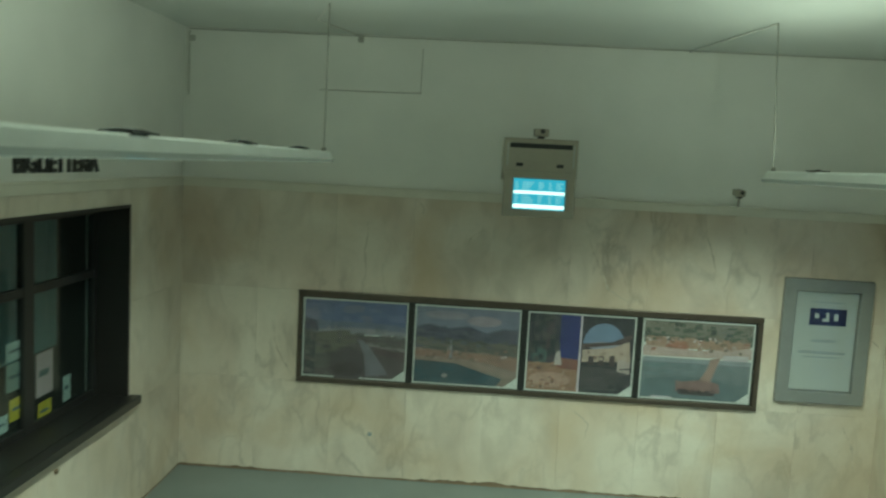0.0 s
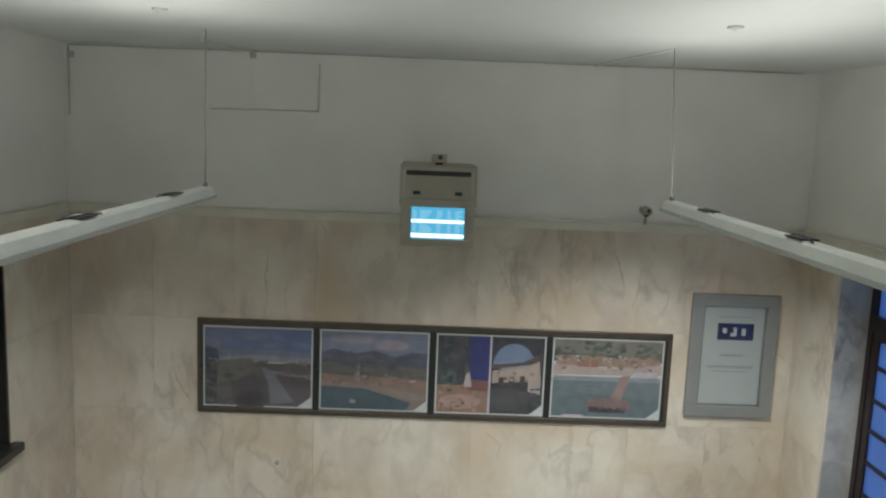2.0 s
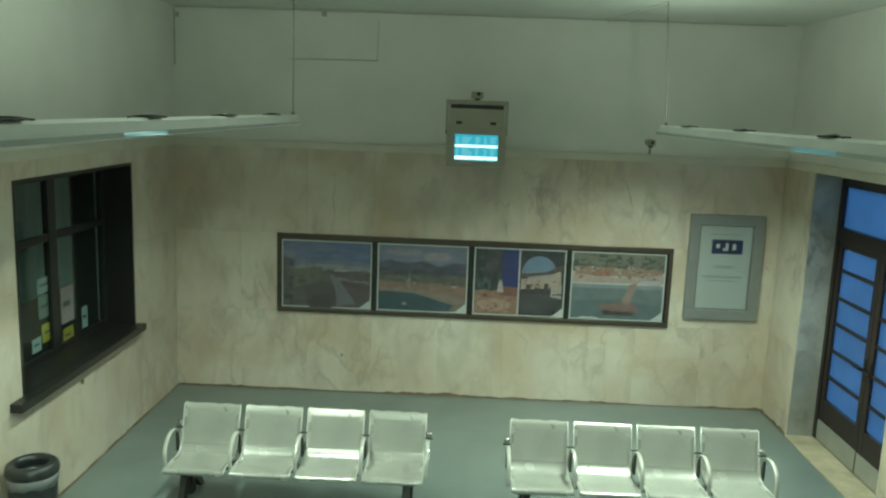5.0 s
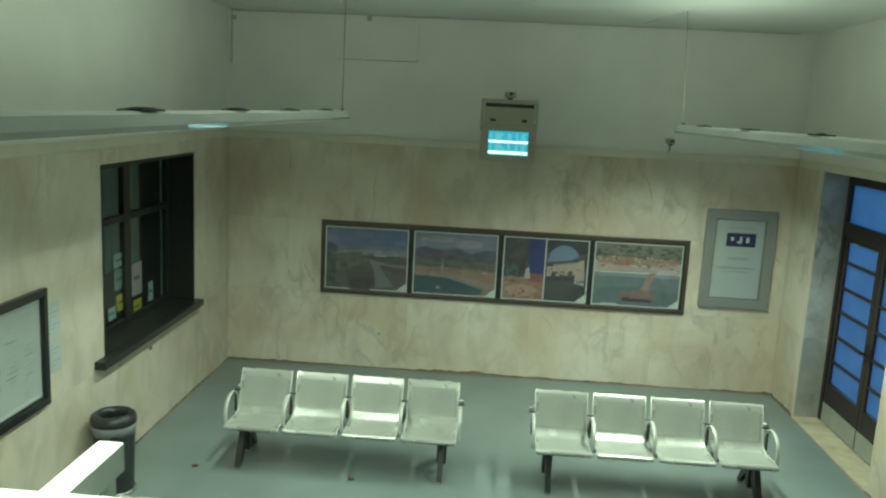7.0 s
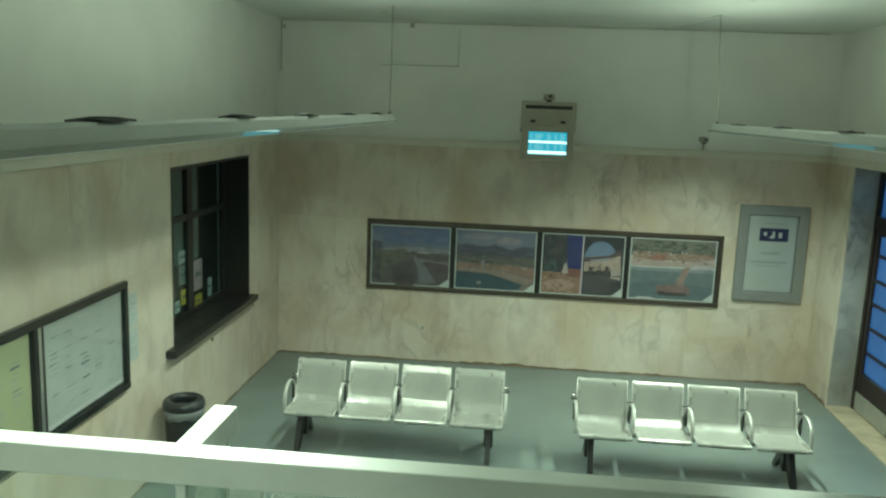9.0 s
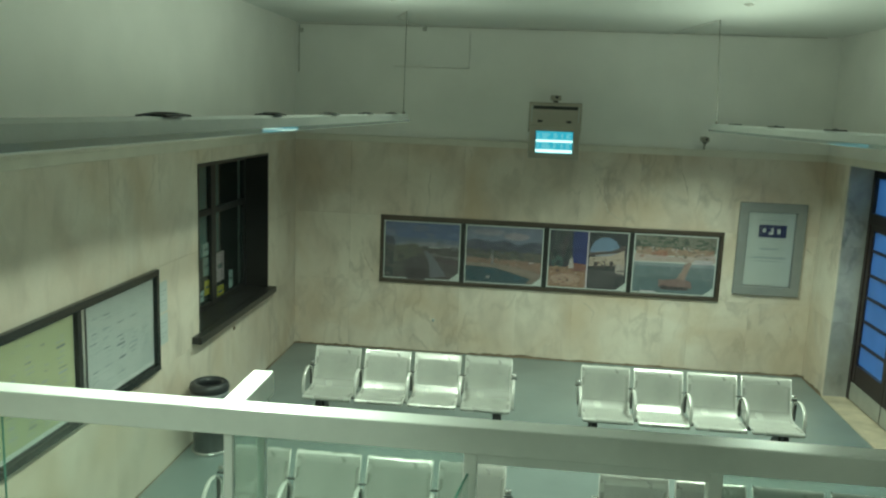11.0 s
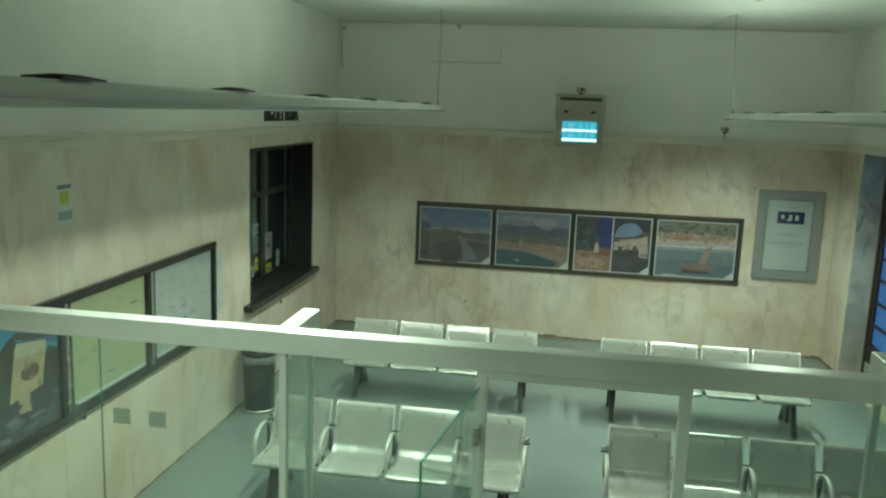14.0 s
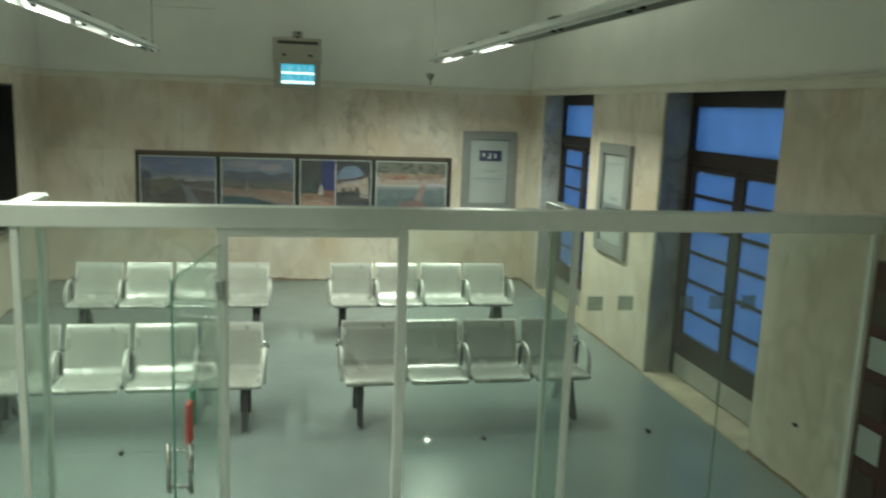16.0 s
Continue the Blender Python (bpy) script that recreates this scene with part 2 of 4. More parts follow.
M_GLASSEDGE = mat("green_glass_edge", (0.10, 0.22, 0.17), 0.15, 0, 0.1, 6)
M_PANE = frosted("obscured_glass", (0.62, 0.74, 0.95))
M_WINGLASS = glass("window_glass", (0.82, 0.88, 0.88), 0.02, 0.01, 0.05)
M_COVER = glass("acrylic_cover", (0.96, 0.96, 0.96), 0.06, 0.012, 0.03)
M_TEAL = mat("teal_blind", (0.16, 0.26, 0.28), 0.7, 0, 0.15, 3)
M_PAPER = mat("white_paper", (0.60, 0.62, 0.61), 0.7, 0, 0.05, 5)
M_SHEETPAPER = mat("pale_sheet", (0.47, 0.50, 0.49), 0.7, 0, 0.05, 5)
M_YELLOWPAPER = mat("yellow_paper", (0.44, 0.46, 0.28), 0.7, 0, 0.06, 5)
M_YELLOW = mat("yellow_print", (0.75, 0.55, 0.05), 0.5, 0, 0.05, 5)
M_YELLOWGREEN = mat("yellow_green_print", (0.46, 0.50, 0.10), 0.5, 0, 0.05, 5)
M_RED = mat("red_print", (0.55, 0.05, 0.05), 0.5, 0, 0.05, 5)
M_GREEN = mat("green_print", (0.05, 0.32, 0.16), 0.5, 0, 0.05, 5)
M_NAVY = mat("navy_print", (0.012, 0.016, 0.085), 0.4, 0, 0.05, 5)
M_INK = mat("grey_ink", (0.16, 0.18, 0.20), 0.7, 0, 0.1, 9)
M_PINK = mat("pink_print", (0.65, 0.45, 0.50), 0.6, 0, 0.05, 5)
M_BAG = mat("clear_grey_bag", (0.22, 0.23, 0.24), 0.3, 0, 0.15, 20, 0.4, 50)
M_BIN = mat("black_plastic", (0.025, 0.027, 0.03), 0.35, 0, 0.2, 8)
M_STICKER = mat("grey_film", (0.34, 0.38, 0.36), 0.6, 0, 0.05, 8)
M_FILM = glass("marker_film", (0.66, 0.70, 0.68), 0.3, 0.14, 0.02)
M_FAINTINK = mat("faint_ink", (0.34, 0.37, 0.38), 0.7, 0, 0.1, 9)
M_BROWNBOARD = mat("brown_board", (0.055, 0.020, 0.016), 0.4, 0, 0.25, 8)
M_GROUND = mat("outdoor_paving", (0.20, 0.20, 0.20), 0.85, 0, 0.15, 2, 0.3)
# near-black office walls: the room's darkness is put into this colour
M_DARKROOM = mat("painted_office_darkness", (0.10, 0.10, 0.10), 0.9, 0, 0.1, 2)


def print_mat(name, colour, spread=0.22, scale=9):
    grey = sum(colour) / 3
    return mat(name, tuple(0.72 * k * (0.94 * v + 0.06 * grey) for v, k in zip(colour, (1.06, 0.95, 1.10))), 0.45, 0, spread, scale, 0.0, 80)


# ---------------------------------------------------------------- mesh helpers
def box(bm, x0, x1, y0, y1, z0, z1, bevel=0.0):
    b2 = bmesh.new() if bevel else bm
    vs = [b2.verts.new((x, y, z)) for z in (z0, z1) for y in (y0, y1) for x in (x0, x1)]
    for f in ((0, 2, 3, 1), (4, 5, 7, 6), (0, 1, 5, 4), (2, 6, 7, 3), (0, 4, 6, 2), (1, 3, 7, 5)):
        b2.faces.new([vs[i] for i in f])
    if bevel:
        bmesh.ops.bevel(b2, geom=b2.edges[:], offset=bevel, segments=2, affect="EDGES", profile=0.5)
        tmp = bpy.data.meshes.new("tmp")
        b2.to_mesh(tmp)
        b2.free()
        bm.from_mesh(tmp)
        bpy.data.meshes.remove(tmp)
    return bm


def boxed(x0, x1, y0, y1, z0, z1, bevel=0.0):
    return box(bmesh.new(), x0, x1, y0, y1, z0, z1, bevel)


def sweep(bm, pts, r, seg=8, closed=False, flat=1.0):
    """A round bar along the points; flat < 1 makes it a strip."""
    pts = [Vector(p) for p in pts]
    rings = []
    n = len(pts)
    for i, p in enumerate(pts):
        a = pts[i - 1] if (i or closed) else p
        b = pts[(i + 1) % n] if (i < n - 1 or closed) else p
        d = (b - a).normalized()
        up = Vector((1, 0, 0)) if abs(d.x) < 0.9 else Vector((0, 0, 1))
        s = (up - d * up.dot(d)).normalized()
        t = d.cross(s)
        rings.append([bm.verts.new(p + r * (math.cos(2 * math.pi * k / seg) * s + flat * math.sin(2 * math.pi * k / seg) * t)) for k in range(seg)])
    for i in range(n if closed else n - 1):
        a, b = rings[i], rings[(i + 1) % n]
        for k in range(seg):
            bm.faces.new((a[k], a[(k + 1) % seg], b[(k + 1) % seg], b[k]))
    if not closed:
        bm.faces.new(rings[0][::-1])
        bm.faces.new(rings[-1])
    return bm


def lathe(bm, prof, seg=28, centre=(0, 0, 0)):
    """Turn a profile of (radius, height) round the upright axis."""
    cx, cy, cz = centre
    rings = [[bm.verts.new((cx + r * math.cos(2 * math.pi * k / seg), cy + r * math.sin(2 * math.pi * k / seg), cz + z)) for k in range(seg)] for r, z in prof]
    for a, b in zip(rings, rings[1:]):
        for k in range(seg):
            bm.faces.new((a[k], a[(k + 1) % seg], b[(k + 1) % seg], b[k]))
    return bm


def link(name, bm, material, smooth=False):
    bmesh.ops.recalc_face_normals(bm, faces=bm.faces[:])
    me = bpy.data.meshes.new(name)
    bm.to_mesh(me)
    bm.free()
    for m in material if isinstance(material, (list, tuple)) else [material]:
        me.materials.append(m)
    if smooth:
        for p in me.polygons:
            p.use_smooth = True
    return new(name, me)


def part(name, bm, material, parent, label="", smooth=False):
    ob = link(name, bm, material, smooth)
    ob.parent = parent
    if label:
        ob["label"] = label
    return ob


def thing(name, m, label, category, group=""):
    ob = new(name)
    ob.empty_display_size = 0.1
    ob.matrix_world = m
    return tagged(ob, label, category, group)


def structure(name, bm, material, label, category):
    return tagged(link(name, bm, material), label, category, kind="structure")


def flat(pts, y, bm=None, index=0):
    """A thin flat printed shape in the xz plane, facing -y."""
    bm = bm or bmesh.new()
    f = bm.faces.new([bm.verts.new((x, y, z)) for x, z in pts])
    f.material_index = index
    return bm


WEST = lambda x, y, z: Matrix.Translation((x, y, z)) @ pose(0, 0, 0, 0, 0, 90)      # local -y faces east
NORTH = lambda x, y, z: Matrix.Translation((x, y, z))                                 # local -y faces south
EAST = lambda x, y, z: Matrix.Translation((x, y, z)) @ pose(0, 0, 0, 0, 0, -90)     # local -y faces west


# ---------------------------------------------------------------- the shell
WIN = (4.92, 7.14, 1.09, 2.82)
D1, D2 = (5.62, 7.60), (1.62, 3.655)
DTOP = 3.0
WT = 0.40     # wall thickness
CL = 0.02     # cladding thickness

bm = boxed(LW - 0.5, RW + 0.6, SW - 0.4, BW + 0.4, -0.2, 0.0)
floor = structure("floor", bm, M_FLOOR, "smooth blue-grey resin floor with a dull shine", "floor")
structure("ceiling", boxed(LW - 0.5, RW + 0.6, SW - 0.4, BW + 0.4, CEIL, CEIL + 0.2), M_CEIL, "plain white painted ceiling", "ceiling")
wall_north = structure("wall_north", boxed(LW - 0.42, RW + 0.42, BW + CL, BW + 0.4, 0, CEIL), M_PAINT, "white plaster wall above cream marble cladding", "wall")
wall_south = structure("wall_south", boxed(LW - 0.42, RW + 0.42, SW - 0.4, SW, 0, CEIL), M_PAINT, "plain white plaster wall", "wall")


def wall_with(x0, x1, holes):
    bm = bmesh.new()
    y = SW
    for a, b, z0, z1 in holes:
        box(bm, x0, x1, y, a, 0, CEIL)
        if z0 > 0:
            box(bm, x0, x1, a, b, 0, z0)
        box(bm, x0, x1, a, b, z1, CEIL)
        y = b
    box(bm, x0, x1, y, BW + CL, 0, CEIL)
    return bm


wall_west = structure("wall_west", wall_with(LW - WT, LW - CL, [WIN]), M_PAINT, "white plaster wall above cream marble cladding", "wall")
wall_east = structure("wall_east", wall_with(RW + CL, RW + WT + 0.1, [(*D2, 0, DTOP), (*D1, 0, DTOP)]), M_PAINT, "white plaster wall with two tall door openings", "wall")

# stone ledge on top of the cladding
def ledge_profile(bm, x0, x1, y0, y1, nx, ny):
    box(bm, x0, x1, y0, y1, DADO, LEDGE - 0.02, 0.004)
    box(bm, x0 - 0.012 * nx, x1 + 0.012 * nx, y0 - 0.012 * ny, y1 + 0.012 * ny, LEDGE - 0.02, LEDGE, 0.004)
    return bm


structure("trim_north", ledge_profile(bmesh.new(), LW, RW, BW - 0.012, BW + CL - 0.002, 0, 1), M_LEDGE, "pale stone ledge along the marble", "trim")
structure("trim_west", ledge_profile(bmesh.new(), LW - CL + 0.002, LW + 0.012, SW, BW - 0.03, 1, 0), M_LEDGE, "pale stone ledge along the marble", "trim")
structure("trim_east", ledge_profile(bmesh.new(), RW - 0.012, RW + CL - 0.002, SW, BW - 0.03, 1, 0), M_LEDGE, "pale stone ledge along the marble", "trim")
# dirty joint along the floor, with a ragged rusty upper edge
def ragged(bm, a, b, put, low, high, seed):
    """A thin crust from a to b along a wall; put(s, out, z) gives the place on that wall."""
    r = random.Random(seed)
    n = max(4, int((b - a) / 0.035))
    rows, tall = [], low
    for k in range(n + 1):
        s_at = a + (b - a) * k / n
        wave = 0.5 + 0.5 * math.sin(s_at * 2.3 + seed) * math.sin(s_at * 0.9 + 2 * seed)
        tall = 0.55 * tall + 0.45 * (low + (high - low) * wave * r.random() ** 1.6 * 2)
        rows.append([bm.verts.new(put(s_at, o, z)) for o, z in ((0.010, 0.0005), (0.0035, 0.008), (0.0006, tall))])
    for p, q in zip(rows, rows[1:]):
        for k in range(2):
            bm.faces.new((p[k], q[k], q[k + 1], p[k + 1]))
    return bm


bm = bmesh.new()
ragged(bm, LW, RW, lambda s_at, o, z: (s_at, BW - o, z), 0.012, 0.050, 1)
ragged(bm, SW, BW - 0.010, lambda s_at, o, z: (LW + o, s_at, z), 0.008, 0.034, 2)
for k, (a, b) in enumerate(((SW, D2[0]), (D2[1], D1[0]), (D1[1], BW - 0.010))):
    ragged(bm, a, b, lambda s_at, o, z: (RW - o, s_at, z), 0.012, 0.060, 3 + k)
structure("baseboard", bm, M_GRIME, "brown dirty joint with a ragged edge between marble and floor", "joint")

structure("ground", boxed(-60, 60, -60, 60, -0.5, -0.25), M_GROUND, "grey paving outside in the dusk", "ground")

# ---------------------------------------------------------------- glazed doors in the east wall
def door(name, y0, y1):
    """A double door with a transom pane, set deep in its marble opening."""
    w, ym = y1 - y0, (y0 + y1) / 2
    th = tagged(new(name), "dark brown double door with obscured glass panes, closed", "door", kind="structure")
    th.matrix_world = EAST(RW + 0.29, ym, 0)
    h = w / 2
    fr = bmesh.new()
    box(fr, -h, -h + 0.09, 0, 0.09, 0.02, DTOP, 0.004)
    box(fr, h - 0.09, h, 0, 0.09, 0.02, DTOP, 0.004)
    box(fr, -h + 0.09, h - 0.09, 0.002, 0.088, 2.83, DTOP, 0.004)
    box(fr, -h + 0.09, h - 0.09, -0.012, 0.092, 2.26, 2.40, 0.006)
    part("door_frame", fr, M_DARKWOOD, th)
    part("transom_pane", boxed(-h + 0.09, h - 0.09, 0.04, 0.046, 2.40, 2.83), M_PANE, th, "pale blue transom pane")
    for s in (-1, 1):
        a, b = (-h + 0.095, -0.003) if s < 0 else (0.003, h - 0.095)
        lf = bmesh.new()
        box(lf, a, a + 0.085, 0.01, 0.065, 0.03, 2.255, 0.004)
        box(lf, b - 0.085, b, 0.01, 0.065, 0.03, 2.255, 0.004)
        box(lf, a + 0.085, b - 0.085, 0.012, 0.063, 2.19, 2.255, 0.003)
        box(lf, a + 0.085, b - 0.085, 0.012, 0.063, 0.03, 0.50, 0.003)
        leaf = part("door_leaf", lf, M_DARKWOOD, th)
        zs = [0.50, 0.77, 1.07, 1.37, 1.65, 1.95, 2.19]
        for z0, z1 in zip(zs, zs[1:]):
            part("pane", boxed(a + 0.085, b - 0.085, 0.034, 0.040, z0 + 0.016, z1 - 0.016), M_PANE, leaf)
        for z in zs[1:-1]:
            part("glazing_bar", boxed(a + 0.085, b - 0.085, 0.016, 0.060, z - 0.017, z + 0.017, 0.003), M_DARKWOOD, leaf)
        part("kick_plate", boxed(a + 0.01, b - 0.01, 0.002, 0.010, 0.04, 0.26, 0.002), M_KICK, leaf, "dull aluminium kick plate")
        hb = bmesh.new()
        x = -0.05 * s * -1
        box(hb, x - 0.02, x + 0.02, 0.002, 0.010, 0.98, 1.2, 0.003)
        sweep(hb, [(x, 0.004, 1.1), (x, -0.05, 1.1), (x + 0.11 * s, -0.055, 1.1)], 0.010, 8)
        part("handle", hb, M_BLACK, leaf, "black lever handle")
    return th


door("door_1", *D1)
door("door_2", *D2)

# ---------------------------------------------------------------- ticket window in the west wall
ya, yb, za, zb = WIN
win = tagged(new("window_1"), "dark framed ticket window with paper notices behind its glass", "window", kind="structure")
win.matrix_world = WEST(LW, (ya + yb) / 2, 0)
h = (yb - ya) / 2
lin = bmesh.new()
box(lin, -h, -h + 0.03, -0.004, 0.36, za, zb)
box(lin, h - 0.03, h, -0.004, 0.36, za, zb)
box(lin, -h + 0.03, h - 0.03, -0.003, 0.36, zb - 0.03, zb)
part("stone_lining", lin, M_DARKSTONE, win, "dark stone lining of the opening")
part("window_sill", boxed(-h - 0.19, h + 0.05, -0.10, 0.0, za - 0.06, za + 0.014, 0.008), M_DARKSTONE, win, "projecting dark stone sill")
part("ticket_counter", boxed(-h + 0.03, h - 0.03, 0.001, 0.36, za + 0.001, za + 0.014), M_DARKSTONE, win)
fr = bmesh.new()
for x0, x1 in ((-h + 0.03, -h + 0.09), (-0.06, 0.08), (h - 0.09, h - 0.03)):
    box(fr, x0, x1, 0.28, 0.34, za, zb - 0.03, 0.004)
box(fr, -h + 0.09, h - 0.09, 0.285, 0.335, 2.17, 2.24, 0.004)
box(fr, -h + 0.09, h - 0.09, 0.285, 0.335, za, za + 0.07, 0.004)
box(fr, -h + 0.09, h - 0.09, 0.285, 0.335, zb - 0.10, zb - 0.03, 0.004)
part("window_frame", fr, M_BLACK, win)
for x0, x1 in ((-h + 0.09, -0.06), (0.08, h - 0.09)):
    for z0, z1 in ((za + 0.07, 2.17), (2.24, zb - 0.10)):
        part("pane", boxed(x0, x1, 0.306, 0.312, z0, z1), M_WINGLASS, win)
# the office behind, its dimness put into the near-black wall colour
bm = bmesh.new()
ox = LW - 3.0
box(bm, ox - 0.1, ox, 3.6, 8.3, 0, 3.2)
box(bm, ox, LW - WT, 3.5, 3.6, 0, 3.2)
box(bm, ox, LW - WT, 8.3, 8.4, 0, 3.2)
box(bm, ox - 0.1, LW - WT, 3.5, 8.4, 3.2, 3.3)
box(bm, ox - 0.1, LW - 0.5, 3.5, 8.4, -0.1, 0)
structure("wall_office", bm, M_DARKROOM, "unlit office behind the ticket window, darkness put into near-black walls", "wall")
blind = thing("window_blind", Matrix.Translation((LW - 0.62, 6.05, 1.55)), "dull teal slatted blind hanging behind the ticket glass", "blind")
for i in range(12):
    part("slat", boxed(-0.004, 0.004, -1.0 + i * 0.168, -1.0 + i * 0.168 + 0.155, 0, 1.22), M_TEAL, blind)

# ---------------------------------------------------------------- benches
def seat_sheet(width, y_off=0.0):
    """One bent sheet: rolled front edge, seat, curved-up back, rolled top. Front towards -y."""
    prof = [(-0.285, 0.385), (-0.300, 0.400), (-0.298, 0.418), (-0.280, 0.428), (-0.20, 0.424), (-0.08, 0.412), (0.05, 0.402), (0.115, 0.408), (0.155, 0.435),
            (0.178, 0.475), (0.205, 0.56), (0.232, 0.65), (0.262, 0.74), (0.280, 0.785), (0.296, 0.802), (0.314, 0.800), (0.324, 0.785), (0.322, 0.765)]
    bm = bmesh.new()
    uv = bm.loops.layers.uv.new("UVMap")
    h = width / 2
    xs = [-h, -h + 0.028, h - 0.028, h]
    rows, run = [], [0.0]
    for a, b in zip(prof, prof[1:]):
        run.append(run[-1] + math.dist(a, b))
    for y, z in prof:
        rows.append([bm.verts.new((x, y, z + (0.006 if abs(x) == h else 0))) for x in xs])
    for i in range(len(rows) - 1):
        for k in range(3):
            f = bm.faces.new((rows[i][k], rows[i][k + 1], rows[i + 1][k + 1], rows[i + 1][k]))
            f.material_index = 0 if k == 1 and (2 < i < 7 or 8 < i < 12) else 1
            for lp, (ii, kk) in zip(f.loops, ((i, k), (i, k + 1), (i + 1, k + 1), (i + 1, k))):
                lp[uv].uv = (xs[kk], run[ii])
    return bm


def bench():
    """A four-seat steel waiting bench."""
    th = thing("waiting_bench", pose(0, 0, 0), "four-seat perforated pale steel waiting bench with loop armrests on dark legs", "bench", "rows of waiting benches")
    pitch, w = 0.556, 0.492
    for i in range(4):
        x = (i - 1.5) * pitch
        s = part("seat", seat_sheet(w), [M_SEAT, M_SHEET], th, smooth=True)
        s.location.x = x
        for sx in (-1, 1):
            rim = bmesh.new()
            e = sx * (w / 2 + 0.004)
            sweep(rim, [(e, -0.292, 0.405), (e, -0.20, 0.424), (e, 0.05, 0.404), (e, 0.14, 0.428), (e, 0.178, 0.48), (e, 0.232, 0.65), (e, 0.292, 0.800)], 0.008, 6)
            part("seat_rim", rim, M_ARM, s, "pale enamelled edging", True)
    for i in range(5):
        x = (i - 2) * pitch
        arm = bmesh.new()
        pts = []
        for k in range(13):
            a = math.pi * (1.12 - 1.24 * k / 12)
            pts.append((x, 0.015 + 0.180 * math.cos(a), 0.480 + 0.165 * math.sin(a) * (1 if math.sin(a) > 0 else 0.9)))
        pts = [(x, -0.165, 0.39)] + pts + [(x, 0.18, 0.42)]
        sweep(arm, pts, 0.018, 10, flat=0.5)
        part("armrest", arm, M_ARM, th, "pale enamelled loop armrest", True)
        lug = bmesh.new()
        box(lug, x - 0.007, x + 0.007, 0.13, 0.200, 0.405, 0.58, 0.003)
        sweep(lug, [(x - 0.034, 0.215, 0.60), (x + 0.034, 0.215, 0.60)], 0.009, 8)
        part("seat_bracket", lug, M_BLACK, th)
    part("beam", boxed(-1.05, 1.05, -0.05, 0.03, 0.335, 0.395, 0.006), M_BLACK, th, "black steel beam")
    for sx in (-1, 1):
        leg = bmesh.new()
        x = sx * 0.955
        box(leg, x - 0.045, x + 0.045, -0.055, 0.035, 0.10, 0.335, 0.006)
        for prof in ([(-0.13, 0.345), (0.04, 0.345), (-0.02, 0.25), (-0.235, 0.025), (-0.300, 0.025)], [(-0.03, 0.345), (0.11, 0.345), (0.310, 0.025), (0.255, 0.025), (0.03, 0.25)]):
            side = [[leg.verts.new((x + e, y, z)) for y, z in prof] for e in (-0.026, 0.026)]
            for k in range(5):
                leg.faces.new((side[0][k], side[0][(k + 1) % 5], side[1][(k + 1) % 5], side[1][k]))
            leg.faces.new(side[0][::-1])
            leg.faces.new(side[1])
        part("leg", leg, M_BLACK, th, "broad black steel leg")
        for y in (-0.27, 0.29):
            ft = bmesh.new()
            lathe(ft, [(0.0, 0.0), (0.026, 0.0), (0.03, 0.012), (0.02, 0.03), (0.0, 0.03)], 14, (x, y, 0))
            part("foot", ft, M_STEEL, th, "steel levelling foot", True)
        knob = bmesh.new()
        sweep(knob, [(sx * 1.085, 0.235, 0.63), (sx * 1.135, 0.235, 0.63)], 0.022, 10)
        part("end_cap", knob, M_STEEL, th, "round steel end cap", True)
    return th


first = bench()
first.matrix_world = pose(-0.835, 5.43, 0)
for x, y in ((2.08, 5.385), (-0.83, 2.70), (2.04, 2.70)):
    copy_thing(first, pose(x, y, 0))

# ---------------------------------------------------------------- glass partition
partition = tagged(thing("glass_partition", pose(0, PY, 0), "clear glass partition with brushed aluminium posts and top rail across the hall", "partition"))
RT, RB = 2.155, 2.035
part("top_rail", boxed(LW, RW, -0.055, 0.055, RB, RT, 0.006), M_ALU, partition, "wide brushed aluminium top rail")
XR, XL2 = -0.945, 2.165
for x in (XR, XL2):
    part("return_rail", boxed(x - 0.05, x + 0.05, 0.055, 0.47, RB + 0.002, RT - 0.002, 0.006), M_ALU, partition, "short aluminium return rail")
for x, y in ((LW + 0.02, 0), (XR, 0), (XL2, 0), (RW - 0.02, 0), (XR, 0.44), (XL2, 0.44)):
    part("post", boxed(x - 0.02, x + 0.02, y - 0.02, y + 0.02, 0.0, RB, 0.004), M_ALU, partition)
for x in (0.112, 1.118):
    part("gate_post", boxed(x - 0.028, x + 0.028, -0.03, 0.03, 0.0, RB, 0.004), M_ALU, partition)
part("gate_lintel", boxed(0.140, 1.090, -0.028, 0.028, 1.985, RB, 0.003), M_ALU, partition)


def pane(x0, x1, y0, y1, z0=0.05, z1=RB):
    g = part("glass_pane", boxed(x0, x1, y0, y1, z0, z1), M_GLASS, partition)
    return g


SEAMS = [(LW + 0.04, -2.0), (-1.996, XR - 0.02), (XR + 0.02, 0.077), (1.153, XL2 - 0.02), (XL2 + 0.02, 3.20), (3.204, RW - 0.04)]
for x0, x1 in SEAMS:
    pane(x0, x1, -0.005, 0.005, 0.745)
    pane(x0, x1, -0.005, 0.005, 0.03, 0.741)
    part("bottom_rail", boxed(x0, x1, -0.02, 0.02, 0.0, 0.03, 0.003), M_ALU, partition)
for x in (-1.998, 3.202):
    part("glass_edge", boxed(x - 0.0018, x + 0.0018, -0.0052, 0.0052, 0.03, RB), M_GLASSEDGE, partition)
for x in (XR, XL2):
    pane(x - 0.005, x + 0.005, 0.02, 0.42)
for x in (-2.45, -1.5, -0.45, 1.655, 2.735, 3.78):
    cl = bmesh.new()
    sweep(cl, [(x, -0.018, 0.742), (x, 0.018, 0.742)], 0.012, 12)
    part("glass_clip", cl, M_BLACK, partition, "small dark round clip", True)
